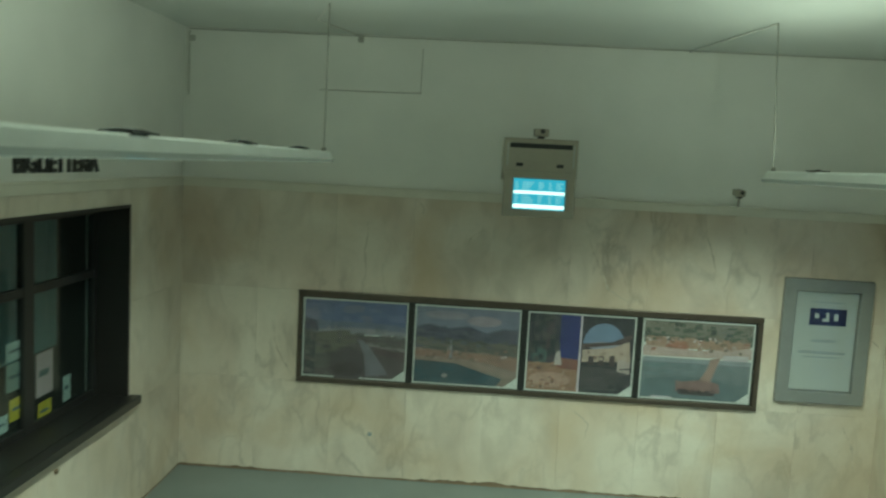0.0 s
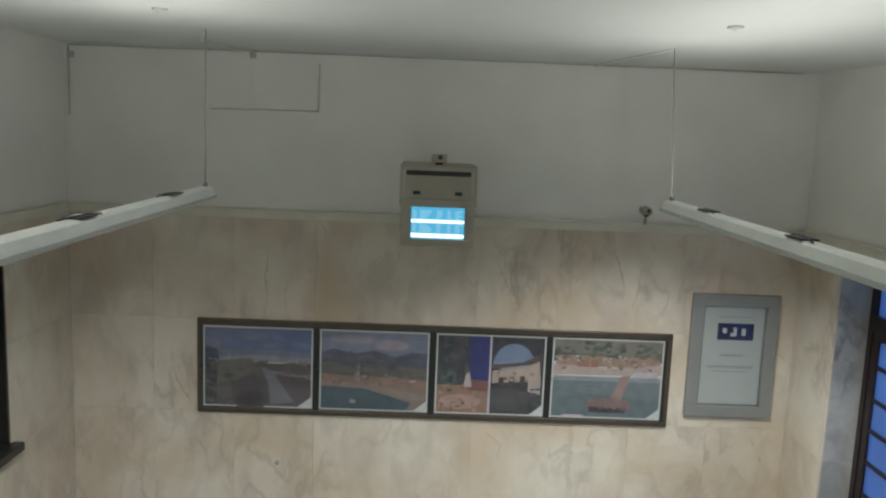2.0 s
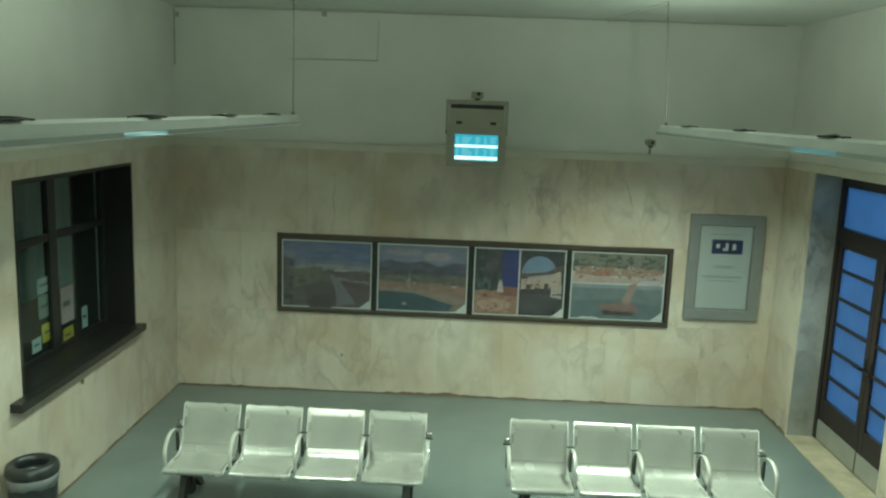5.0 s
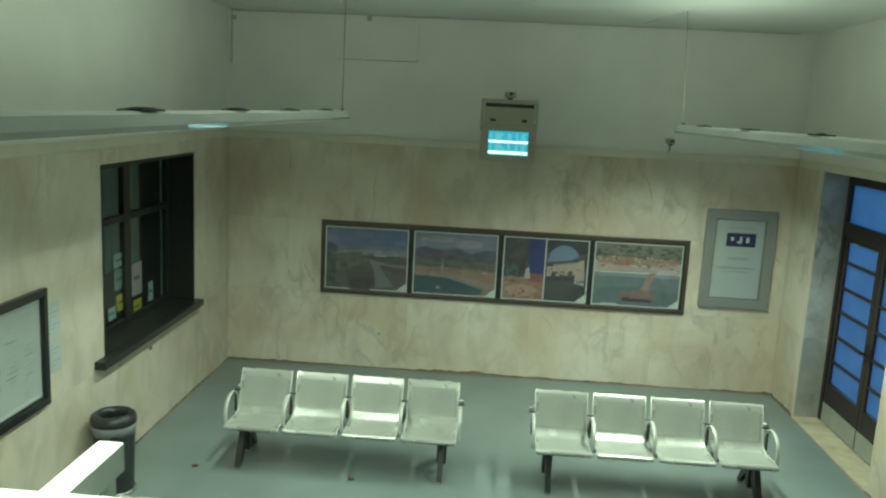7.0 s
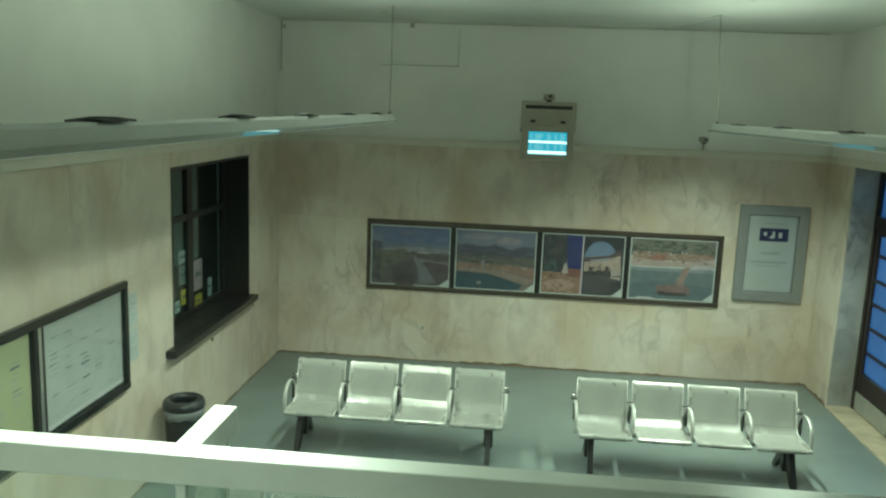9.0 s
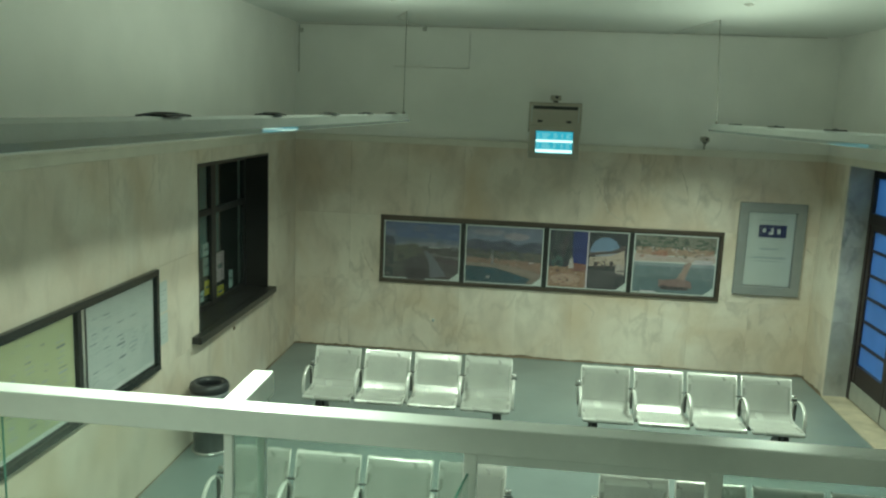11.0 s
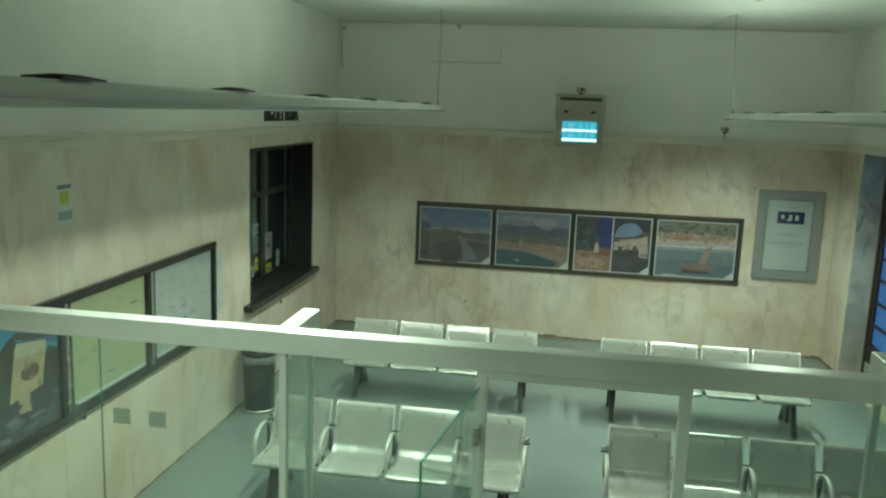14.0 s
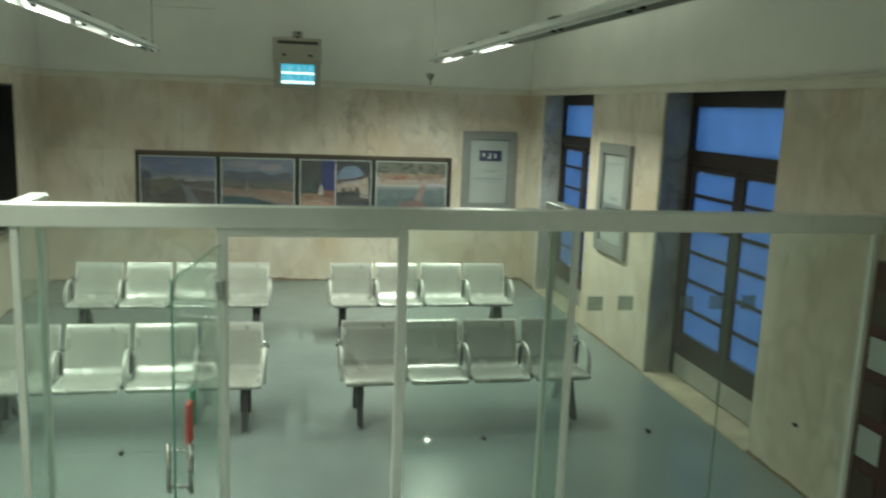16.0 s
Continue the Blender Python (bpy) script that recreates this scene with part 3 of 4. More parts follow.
for x in (-2.14, -1.876, -1.667, 2.31, 2.51, 2.91, 3.12, 3.34):
    part("marker_film", boxed(x - 0.05, x + 0.05, -0.0075, -0.0055, 1.54, 1.63), M_FILM, partition, "square grey film marker")

# open glass door, hinged on a gate post
gdoor = thing("glass_door", Matrix.Translation((0.105, PY - 0.036, 0)) @ pose(0, 0, 0, 0, 0, -98), "frameless glass door standing open, with a steel handle", "door")
part("glass_leaf", boxed(0.015, 0.955, -0.005, 0.005, 0.02, 1.945), M_GLASS, gdoor)
ge = bmesh.new()
box(ge, 0.955, 0.959, -0.0052, 0.0052, 0.02, 1.945)
box(ge, 0.015, 0.955, -0.0052, 0.0052, 1.945, 1.949)
part("glass_edge", ge, M_GLASSEDGE, gdoor, "green cut edge of the glass")
for z in (0.3, 1.7):
    part("hinge", boxed(-0.004, 0.06, -0.016, 0.016, z - 0.05, z + 0.05, 0.004), M_STEEL, gdoor)
hd = bmesh.new()
for y in (-0.05, 0.05):
    sweep(hd, [(0.88, y, 0.93), (0.88, y, 1.17)], 0.012, 10)
for z in (0.96, 1.14):
    sweep(hd, [(0.88, -0.05, z), (0.88, 0.05, z)], 0.008, 8)
part("handle", hd, M_STEEL, gdoor, "steel pull handle", True)
st = part("sticker", boxed(0.66, 0.74, -0.0075, 0.0075, 1.10, 1.30), M_RED, gdoor, "red and green sticker on the glass")
part("sticker_band", boxed(0.60, 0.66, -0.0074, 0.0074, 1.16, 1.34), M_GREEN, st)

# ---------------------------------------------------------------- hanging rows of tube lamps
def lamp_row(x, lit, top_x):
    """A long white channel on wires with tubes end to end under it."""
    y0, y1 = -5.2, 6.83
    th = thing("hanging_lamp_row", pose(x, 0, LAMP_Z[x]), "long white channel of fluorescent tubes hung on thin wires", "ceiling lamp", "hanging lamp rows")
    ch = bmesh.new()
    prof = [(-0.066, -0.035), (-0.072, -0.03), (-0.050, 0.045), (-0.030, 0.058), (0.030, 0.058), (0.050, 0.045), (0.072, -0.03), (0.066, -0.035), (0.043, 0.036), (-0.043, 0.036)]
    a = [ch.verts.new((px, y0, pz)) for px, pz in prof]
    b = [ch.verts.new((px, y1, pz)) for px, pz in prof]
    n = len(prof)
    # inner faces (k > 6) get darker grey, painted in to mute the glow
    for k in range(n):
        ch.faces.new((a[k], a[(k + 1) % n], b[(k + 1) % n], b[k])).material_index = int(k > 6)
    for c in (a, b):
        for q in ((0, 1, 2, 9), (9, 2, 3, 4, 5, 8), (5, 6, 7, 8)):
            ch.faces.new([c[k] for k in q])
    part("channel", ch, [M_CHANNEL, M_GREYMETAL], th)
    for sx in (-1, 1):
        part("side_strip", boxed(sx * 0.0755 - 0.0025, sx * 0.0755 + 0.0025, y0, y1, -0.030, -0.006), M_GLOSS, th, "glossy white side strip")
    y = 5.95
    while y > -5:
        cl = bmesh.new()
        box(cl, -0.05, 0.05, y - 0.09, y + 0.09, 0.059, 0.068, 0.003)
        sweep(cl, [(-0.03, y - 0.18, 0.061), (-0.01, y - 0.05, 0.073), (0.02, y + 0.06, 0.071), (0.03, y + 0.19, 0.061)], 0.005, 6)
        part("joint_clip", cl, M_BLACK, th, "dark joint clip with a loop of cable")
        y -= 1.385
    edges = [5.95 - 1.385 * k for k in range(-1, 8)]
    for hi, lo in zip(edges, edges[1:]):
        c0, c1 = lo + 0.11, min(hi - 0.11, 6.75)
        # tubes beside the added unseen south lamps count as lit too
        on = any(s < (c0 + c1) / 2 < e for s, e in lit)
        tb = bmesh.new()
        sweep(tb, [(0, c0, 0.022), (0, c1, 0.022)], 0.011, 10)
        part("tube", tb, M_TUBE if on else M_TUBEOFF, th, "lit fluorescent tube" if on else "unlit fluorescent tube", True)
        for yy in (c0 - 0.02, c1 + 0.02):
            part("socket", boxed(-0.02, 0.02, yy - 0.015, yy + 0.015, -0.034, 0.036, 0.003), M_BLACK, th, "dark tube socket")
    for yy, tx in ((6.80, top_x),):
        wr = bmesh.new()
        sweep(wr, [(0, yy, 0.058), (tx - x, yy, CEIL - LAMP_Z[x])], 0.005, 6)
        part("wire", wr, M_WIRE, th, "thin grey hanging wire")
        kn = bmesh.new()
        lathe(kn, [(0.0, 0.058), (0.02, 0.058), (0.016, 0.085), (0.0, 0.09)], 10, (0, yy, 0))
        part("wire_clamp", kn, M_WIRE, th)
    return th


lamp_row(LAMP_L, LIT_L, -1.19)
lamp_row(LAMP_R, LIT_R, 2.34)
for x, y in ((-1.19, 5.77), (2.31, 5.48), (2.30, 4.19)):
    c = thing("ceiling_hook", pose(x, y, CEIL), "small grey hook plate on the white ceiling", "hook", "ceiling hooks")
    p = bmesh.new()
    lathe(p, [(0.0, 0.0), (0.05, 0.0), (0.045, -0.012), (0.012, -0.02), (0.0, -0.03)], 14)
    part("plate", p, M_DUSTY, c, smooth=True)

# ---------------------------------------------------------------- picture frame with four prints
PX0, PX1, PZ0, PZ1 = -1.705, 3.0, 1.0, 1.957
pf = thing("display_frame", NORTH(0, BW, 0), "long dark brown aluminium display frame fixed to the marble wall", "picture frame")
part("backing", boxed(PX0 + 0.03, PX1 - 0.03, -0.012, -0.001, PZ0 + 0.03, PZ1 - 0.03), M_BLACK, pf)
for z0, z1 in ((PZ0, PZ0 + 0.05), (PZ1 - 0.062, PZ1)):
    part("frame_rail", boxed(PX0, PX1, -0.042, -0.001, z0, z1, 0.006), M_BRONZE, pf)
for x0, x1 in ((PX0, PX0 + 0.045), (PX1 - 0.05, PX1)):
    part("frame_stile", boxed(x0, x1, -0.041, -0.001, PZ0 + 0.05, PZ1 - 0.062, 0.005), M_BRONZE, pf)
CELLS = [(-1.652, -0.568), (-0.500, 0.585), (0.655, 1.748), (1.815, 2.930)]
for a, b in zip(CELLS, CELLS[1:]):
    part("divider", boxed(a[1] + 0.010, b[0] - 0.010, -0.036, -0.001, PZ0 + 0.05, PZ1 - 0.062, 0.004), M_BLACK, pf)
for c in CELLS:
    lk = bmesh.new()
    sweep(lk, [(c[0] - 0.018, -0.03, 1.47), (c[0] - 0.018, -0.052, 1.47)], 0.018, 10)
    part("lock", lk, M_BLACK, pf, "small round lock", True)
    part("cover", boxed(c[0] - 0.008, c[1] + 0.008, -0.030, -0.027, PZ0 + 0.051, PZ1 - 0.063), M_COVER, pf, "clear acrylic cover")

PRINTS = {}


def ink(c):
    if c not in PRINTS:
        PRINTS[c] = print_mat("print", c)
    return PRINTS[c]


def sprinkle(seed, n, u0, u1, v0, v1, colours, su, sv):
    """Many small patches: roofs, trees, rocks and lights of a distant view."""
    r = random.Random(seed)
    out = []
    for k in range(n):
        u, v = r.uniform(u0, u1), r.uniform(v0, v1)
        a, b = su * r.uniform(0.4, 1.3), sv * r.uniform(0.4, 1.3)
        j = lambda q: q * r.uniform(0.5, 1.0)
        pts = ((u - j(a), v - j(b)), (u + j(a), v - j(b)), (u + j(a), v + j(b)), (u + r.uniform(-0.3, 0.3) * a, v + b), (u - j(a), v + j(b)))
        out.append((r.choice(colours), tuple((min(max(p, 0.002), 0.998), min(max(q, 0.002), 0.998)) for p, q in pts)))
    return out


def poster(cell, label, shapes):
    """A paper print: a white margin and flat areas of colour, each in unit coordinates."""
    x0, x1 = cell
    z0, z1 = PZ0 + 0.058, PZ1 - 0.075
    th = thing("poster", NORTH(0, BW - 0.0135, 0), label, "poster", "framed posters")
    part("paper", boxed(x0, x1, -0.0015, 0, z0, z1), M_PAPER, th)
    mats, bm = [], bmesh.new()
    ix0, ix1, iz0, iz1 = x0 + 0.016, x1 - 0.016, z0 + 0.016, z1 - 0.016
    for i, (c, pts) in enumerate(shapes):
        m = ink(c)
        if m not in mats:
            mats.append(m)
        flat([(ix0 + u * (ix1 - ix0), iz0 + v * (iz1 - iz0)) for u, v in pts], -0.002 - 0.00006 * i, bm, mats.index(m))
    part("print", bm, mats, th)
    curl = bmesh.new()
    f = [curl.verts.new(v) for v in ((x1 - 0.16, -0.011, z0 + 0.004), (x1 - 0.004, -0.011, z0 + 0.004), (x1 - 0.004, -0.013, z0 + 0.13))]
    curl.faces.new(f)
    part("curled_corner", curl, M_PAPER, th, "curled white corner of the paper")
    return th


R = lambda a, b, c, d: ((a, b), (c, b), (c, d), (a, d))


def disc(cx, cy, rx, ry, a0=0, a1=360, n=14):
    return tuple((cx + rx * math.cos(radians(a0 + (a1 - a0) * k / n)), cy + ry * math.sin(radians(a0 + (a1 - a0) * k / n))) for k in range(n + (a1 - a0 < 360)))


SKY, HAZE, SLATE, DUSK = (0.16, 0.22, 0.40), (0.34, 0.36, 0.38), (0.13, 0.12, 0.12), (0.10, 0.11, 0.17)
poster(CELLS[0], "faded poster of a grey hillside road under blue sky", [
    (SKY, R(0, 0.60, 1, 1)), ((0.22, 0.27, 0.36), ((0, 0.60), (1, 0.60), (1, 0.70), (0.6, 0.74), (0.25, 0.72), (0, 0.78))), (HAZE, ((0, 0.55), (1, 0.58), (1, 0.63), (0.5, 0.66), (0, 0.60))),
    ((0.15, 0.135, 0.13), ((0, 0), (1, 0), (1, 0.57), (0.55, 0.55), (0.3, 0.60), (0, 0.55))), ((0.17, 0.17, 0.15), ((0.05, 0.1), (0.25, 0.1), (0.27, 0.5), (0.12, 0.52))),
    ((0.20, 0.20, 0.15), ((0.1, 0.3), (0.5, 0.3), (0.52, 0.58), (0.40, 0.62), (0.12, 0.56))), ((0.09, 0.10, 0.10), ((0, 0), (0.11, 0), (0.12, 0.5), (0.08, 0.62), (0, 0.6))),
    ((0.30, 0.29, 0.27), ((0.62, 0.42), (1, 0.36), (1, 0.41), (0.62, 0.47))), (HAZE, R(0.45, 0.57, 0.50, 0.64)), (DUSK, ((0.0, 0.60), (0.14, 0.58), (0.12, 0.72), (0, 0.76)))]
    + sprinkle(1, 70, 0, 1, 0.02, 0.56, [(0.17, 0.16, 0.14), (0.13, 0.13, 0.12), (0.18, 0.17, 0.16), (0.16, 0.14, 0.13)], 0.05, 0.03)
    + [(SLATE, disc(0.43, 0.16, 0.18, 0.24, n=18)), ((0.10, 0.085, 0.085), disc(0.43, 0.10, 0.15, 0.10)), ((0.25, 0.26, 0.28), ((0.62, 0.02), (0.84, 0.06), (0.66, 0.40), (0.58, 0.50), (0.53, 0.50), (0.60, 0.30))),
       ((0.14, 0.11, 0.11), ((0.70, 0.34), (1, 0.24), (1, 0.36), (0.68, 0.42)))]
    + sprinkle(2, 24, 0, 1, 0.55, 0.66, [HAZE, (0.40, 0.40, 0.40), (0.24, 0.26, 0.26)], 0.025, 0.015)
    + sprinkle(3, 16, 0, 1, 0.70, 0.98, [SKY, (0.20, 0.26, 0.44), (0.24, 0.28, 0.40)], 0.10, 0.05))
poster(CELLS[1], "faded poster of a beach town below dark mountains", [
    ((0.30, 0.25, 0.19), R(0, 0, 1, 0.45)), ((0.26, 0.30, 0.38), R(0, 0.55, 1, 1)), ((0.36, 0.37, 0.42), disc(0.30, 0.90, 0.22, 0.06)), ((0.40, 0.38, 0.41), disc(0.66, 0.84, 0.17, 0.07)),
    ((0.12, 0.13, 0.18), ((0, 0.50), (1, 0.50), (1, 0.74), (0.85, 0.76), (0.7, 0.69), (0.5, 0.77), (0.3, 0.72), (0.12, 0.78), (0, 0.72))),
    ((0.16, 0.16, 0.13), R(0, 0.38, 1, 0.55)), ((0.20, 0.18, 0.15), ((0, 0.50), (0.5, 0.47), (1, 0.52), (1, 0.56), (0, 0.56))),
    ((0.36, 0.24, 0.17), ((0, 0.34), (0.35, 0.36), (0.7, 0.30), (1, 0.20), (1, 0.40), (0.6, 0.42), (0, 0.44))), ((0.36, 0.30, 0.23), ((0, 0.30), (0.4, 0.28), (0.9, 0.12), (1, 0.12), (1, 0.20), (0.5, 0.33), (0, 0.35))),
    ((0.075, 0.13, 0.15), ((0, 0), (0.8, 0), (0.86, 0.10), (0.4, 0.27), (0, 0.29))), (HAZE, R(0.34, 0.32, 0.365, 0.60)), ((0.42, 0.40, 0.38), disc(0.30, 0.10, 0.03, 0.03))]
    + sprinkle(4, 80, 0, 1, 0.33, 0.47, [(0.46, 0.36, 0.28), (0.33, 0.20, 0.14), (0.16, 0.17, 0.12), (0.52, 0.46, 0.40), (0.22, 0.18, 0.14)], 0.018, 0.014)
    + sprinkle(5, 50, 0, 1, 0.46, 0.60, [(0.12, 0.13, 0.11), (0.18, 0.18, 0.14), (0.15, 0.16, 0.18)], 0.05, 0.02)
    + sprinkle(6, 30, 0, 1, 0.60, 0.74, [(0.12, 0.13, 0.18), (0.16, 0.17, 0.21), (0.10, 0.11, 0.15)], 0.06, 0.025)
    + sprinkle(7, 14, 0, 0.7, 0.02, 0.22, [(0.06, 0.15, 0.19), (0.05, 0.12, 0.15)], 0.08, 0.02))
poster(CELLS[2], "poster of a night fountain and a round-roofed white pavilion", [
    ((0.06, 0.06, 0.08), R(0, 0.35, 0.5, 1)), ((0.03, 0.04, 0.22), R(0.30, 0.42, 0.485, 1)), ((0.10, 0.08, 0.09), R(0.17, 0.4, 0.24, 0.95)), ((0.10, 0.17, 0.15), disc(0.11, 0.45, 0.08, 0.12)),
    ((0.40, 0.26, 0.16), R(0, 0.0, 0.485, 0.36)), ((0.55, 0.40, 0.28), disc(0.22, 0.14, 0.20, 0.10)), ((0.30, 0.14, 0.10), ((0.28, 0.30), (0.485, 0.28), (0.485, 0.42), (0.30, 0.44))),
    ((0.62, 0.60, 0.52), ((0.25, 0.34), (0.33, 0.34), (0.31, 0.50), (0.29, 0.62), (0.27, 0.50))), ((0.72, 0.70, 0.72), R(0.487, 0, 0.507, 1)),
    ((0.05, 0.05, 0.06), R(0.507, 0, 1, 1)), ((0.24, 0.36, 0.50), disc(0.72, 0.62, 0.20, 0.30, 0, 180)), ((0.42, 0.46, 0.50), disc(0.72, 0.62, 0.16, 0.06)),
    ((0.13, 0.10, 0.09), ((0.51, 0.58), (0.92, 0.66), (0.98, 0.74), (0.98, 0.80), (0.80, 0.68), (0.51, 0.64))), ((0.60, 0.52, 0.38), ((0.52, 0.40), (0.98, 0.44), (0.96, 0.70), (0.80, 0.60), (0.52, 0.56))),
    ((0.10, 0.08, 0.08), R(0.58, 0.36, 0.63, 0.48)), ((0.10, 0.08, 0.08), R(0.68, 0.36, 0.73, 0.49)), ((0.10, 0.08, 0.08), R(0.78, 0.36, 0.83, 0.50)), ((0.10, 0.10, 0.10), R(0.52, 0.04, 0.86, 0.34)),
    ((0.55, 0.50, 0.42), ((0.86, 0.30), (0.98, 0.26), (0.98, 0.44), (0.86, 0.46)))]
    + sprinkle(8, 40, 0.01, 0.28, 0.36, 0.98, [(0.05, 0.06, 0.07), (0.09, 0.10, 0.09), (0.12, 0.12, 0.11)], 0.03, 0.05)
    + sprinkle(9, 36, 0.01, 0.47, 0.03, 0.38, [(0.46, 0.30, 0.18), (0.34, 0.20, 0.13), (0.56, 0.44, 0.30), (0.22, 0.14, 0.10)], 0.03, 0.02)
    + sprinkle(10, 24, 0.53, 0.97, 0.03, 0.34, [(0.08, 0.08, 0.08), (0.13, 0.12, 0.12), (0.06, 0.06, 0.07)], 0.04, 0.03)
    + sprinkle(11, 16, 0.54, 0.95, 0.44, 0.60, [(0.52, 0.44, 0.32), (0.62, 0.56, 0.44), (0.30, 0.22, 0.16)], 0.02, 0.02))
poster(CELLS[3], "poster of a stone sea tower in green water", [
    ((0.13, 0.17, 0.12), R(0, 0.72, 1, 1)), ((0.26, 0.27, 0.20), ((0, 0.84), (0.3, 0.82), (0.7, 0.80), (1, 0.86), (1, 1), (0, 1))), ((0.46, 0.34, 0.22), R(0.02, 0.66, 0.98, 0.80)),
    ((0.44, 0.22, 0.14), ((0.18, 0.62), (0.42, 0.64), (0.40, 0.74), (0.25, 0.76))), ((0.60, 0.52, 0.42), ((0.0, 0.54), (1, 0.56), (1, 0.70), (0.5, 0.64), (0, 0.68))), ((0.62, 0.62, 0.60), R(0.74, 0.52, 0.97, 0.60)),
    ((0.21, 0.28, 0.27), R(0, 0, 1, 0.52)), ((0.33, 0.41, 0.40), R(0, 0.47, 1, 0.53)), ((0.16, 0.235, 0.23), ((0, 0), (1, 0), (1, 0.22), (0.4, 0.30), (0, 0.24))),
    ((0.30, 0.21, 0.18), ((0.32, 0.10), (0.74, 0.10), (0.72, 0.22), (0.60, 0.27), (0.34, 0.22))), ((0.42, 0.32, 0.24), ((0.54, 0.26), (0.64, 0.24), (0.72, 0.56), (0.63, 0.54), (0.60, 0.40))),
    ((0.07, 0.06, 0.06), ((0.36, 0.06), (0.68, 0.06), (0.70, 0.13), (0.34, 0.13))), ((0.66, 0.68, 0.66), R(0.10, 0.0, 0.30, 0.025))]
    + sprinkle(12, 60, 0, 1, 0.76, 0.98, [(0.12, 0.16, 0.11), (0.18, 0.21, 0.14), (0.28, 0.28, 0.20), (0.09, 0.12, 0.09)], 0.04, 0.03)
    + sprinkle(13, 70, 0.02, 0.98, 0.62, 0.80, [(0.50, 0.38, 0.26), (0.58, 0.50, 0.40), (0.42, 0.24, 0.16), (0.24, 0.22, 0.15), (0.62, 0.58, 0.50)], 0.022, 0.018)
    + sprinkle(14, 24, 0, 0.5, 0.30, 0.46, [(0.20, 0.30, 0.29), (0.24, 0.33, 0.32)], 0.06, 0.015)
    + sprinkle(15, 14, 0.32, 0.68, 0.11, 0.24, [(0.28, 0.19, 0.16), (0.33, 0.24, 0.19), (0.24, 0.16, 0.14)], 0.03, 0.015))


# ---------------------------------------------------------------- wall cases with notices
def notice_case(name_m, w, h, label, tone):
    th = thing("notice_case", name_m, label, "notice case", "grey notice cases")
    t = 0.125
    fr = bmesh.new()
    for x0, x1, z0, z1 in ((-w / 2, w / 2, 0, t), (-w / 2, w / 2, h - t, h)):
        box(fr, x0, x1, -0.06, -0.001, z0, z1, 0.012)
    for x0, x1 in ((-w / 2, -w / 2 + t), (w / 2 - t, w / 2)):
        box(fr, x0, x1, -0.059, -0.001, t - 0.012, h - t + 0.012, 0.010)
    part("case_frame", fr, M_GREYMETAL, th, "grey metal frame with rounded corners")
    part("case_back", boxed(-w / 2 + t, w / 2 - t, -0.02, -0.001, t, h - t), M_GREYMETAL, th)
    sheet = part("notice_sheet", boxed(-w / 2 + t + 0.012, w / 2 - t - 0.012, -0.023, -0.0205, t + 0.01, h - t - 0.01), M_SHEETPAPER, th, "white printed sheet")
    bars = bmesh.new()
    z = h - t - 0.10
    for k, (bw, bh) in enumerate(((0.34, 0.012), (0.0, 0.0))):
        if bw:
            box(bars, -bw / 2, bw / 2, -0.0245, -0.0232, z - bh, z)
    zz = h * 0.495
    box(bars, -0.12, 0.12, -0.0245, -0.0232, zz, zz + 0.03)
    box(bars, -0.24, 0.22, -0.0245, -0.0232, zz - 0.12, zz - 0.09)
    box(bars, -0.20, 0.17, -0.0245, -0.0232, zz - 0.16, zz - 0.145)
    part("text_bar", bars, M_FAINTINK, sheet)
    if tone == "navy":
        lg = part("logo", boxed(-0.16, 0.20, -0.026, -0.0235, h - t - 0.34, h - t - 0.17, 0.0008), M_NAVY, sheet, "dark blue logo plate with pale marks")
        mk = bmesh.new()
        for x0, x1, z0, z1 in ((-0.11, -0.07, -0.20, -0.15), (-0.03, 0.03, -0.23, -0.20), (0.0, 0.03, -0.20, -0.14), (0.08, 0.12, -0.22, -0.15)):
            box(mk, x0, x1, -0.0275, -0.0262, h - t - 0.07 + z0, h - t - 0.07 + z1)
        mk_ob = part("logo_mark", mk, M_PAPER, sheet)
    else:
        part("green_print", boxed(-w / 2 + t + 0.02, w / 2 - t - 0.02, -0.0245, -0.0232, h * 0.30, h * 0.46), ink((0.36, 0.44, 0.40)), sheet, "faint grey-green printed band")
        part("green_patch", boxed(-0.20, -0.06, -0.0258, -0.0247, h * 0.32, h * 0.41), ink((0.04, 0.16, 0.09)), sheet, "small dark green patch")
    part("cover", boxed(-w / 2 + t, w / 2 - t, -0.046, -0.043, t, h - t), M_COVER, th, "clear acrylic cover")
    return th


notice_case(NORTH(3.600, BW, 1.125), 0.87, 1.26, "grey framed notice case with a white sheet and blue logo", "navy")
notice_case(EAST(RW, 4.735, 1.10), 0.89, 1.29, "grey framed notice case with a pale sheet and green print", "green")

# ---------------------------------------------------------------- timetable board on the west wall
BY0, BY1, BZ0, BZ1 = 0.50, 3.945, 1.03, 1.955
tb = thing("timetable_board", WEST(LW, 0, 0), "long black framed board with posters and printed timetables", "notice board")
part("backing", boxed(BY0 + 0.02, BY1 - 0.02, -0.012, -0.001, BZ0 + 0.02, BZ1 - 0.02), M_BLACK, tb)
for z0, z1 in ((BZ0, BZ0 + 0.06), (BZ1 - 0.06, BZ1)):
    part("frame_rail", boxed(BY0, BY1, -0.05, -0.001, z0, z1, 0.006), M_FRAMEBLACK, tb)
for x0, x1 in ((BY0, BY0 + 0.05), (BY1 - 0.055, BY1)):
    part("frame_stile", boxed(x0, x1, -0.049, -0.001, BZ0 + 0.06, BZ1 - 0.06, 0.005), M_FRAMEBLACK, tb)
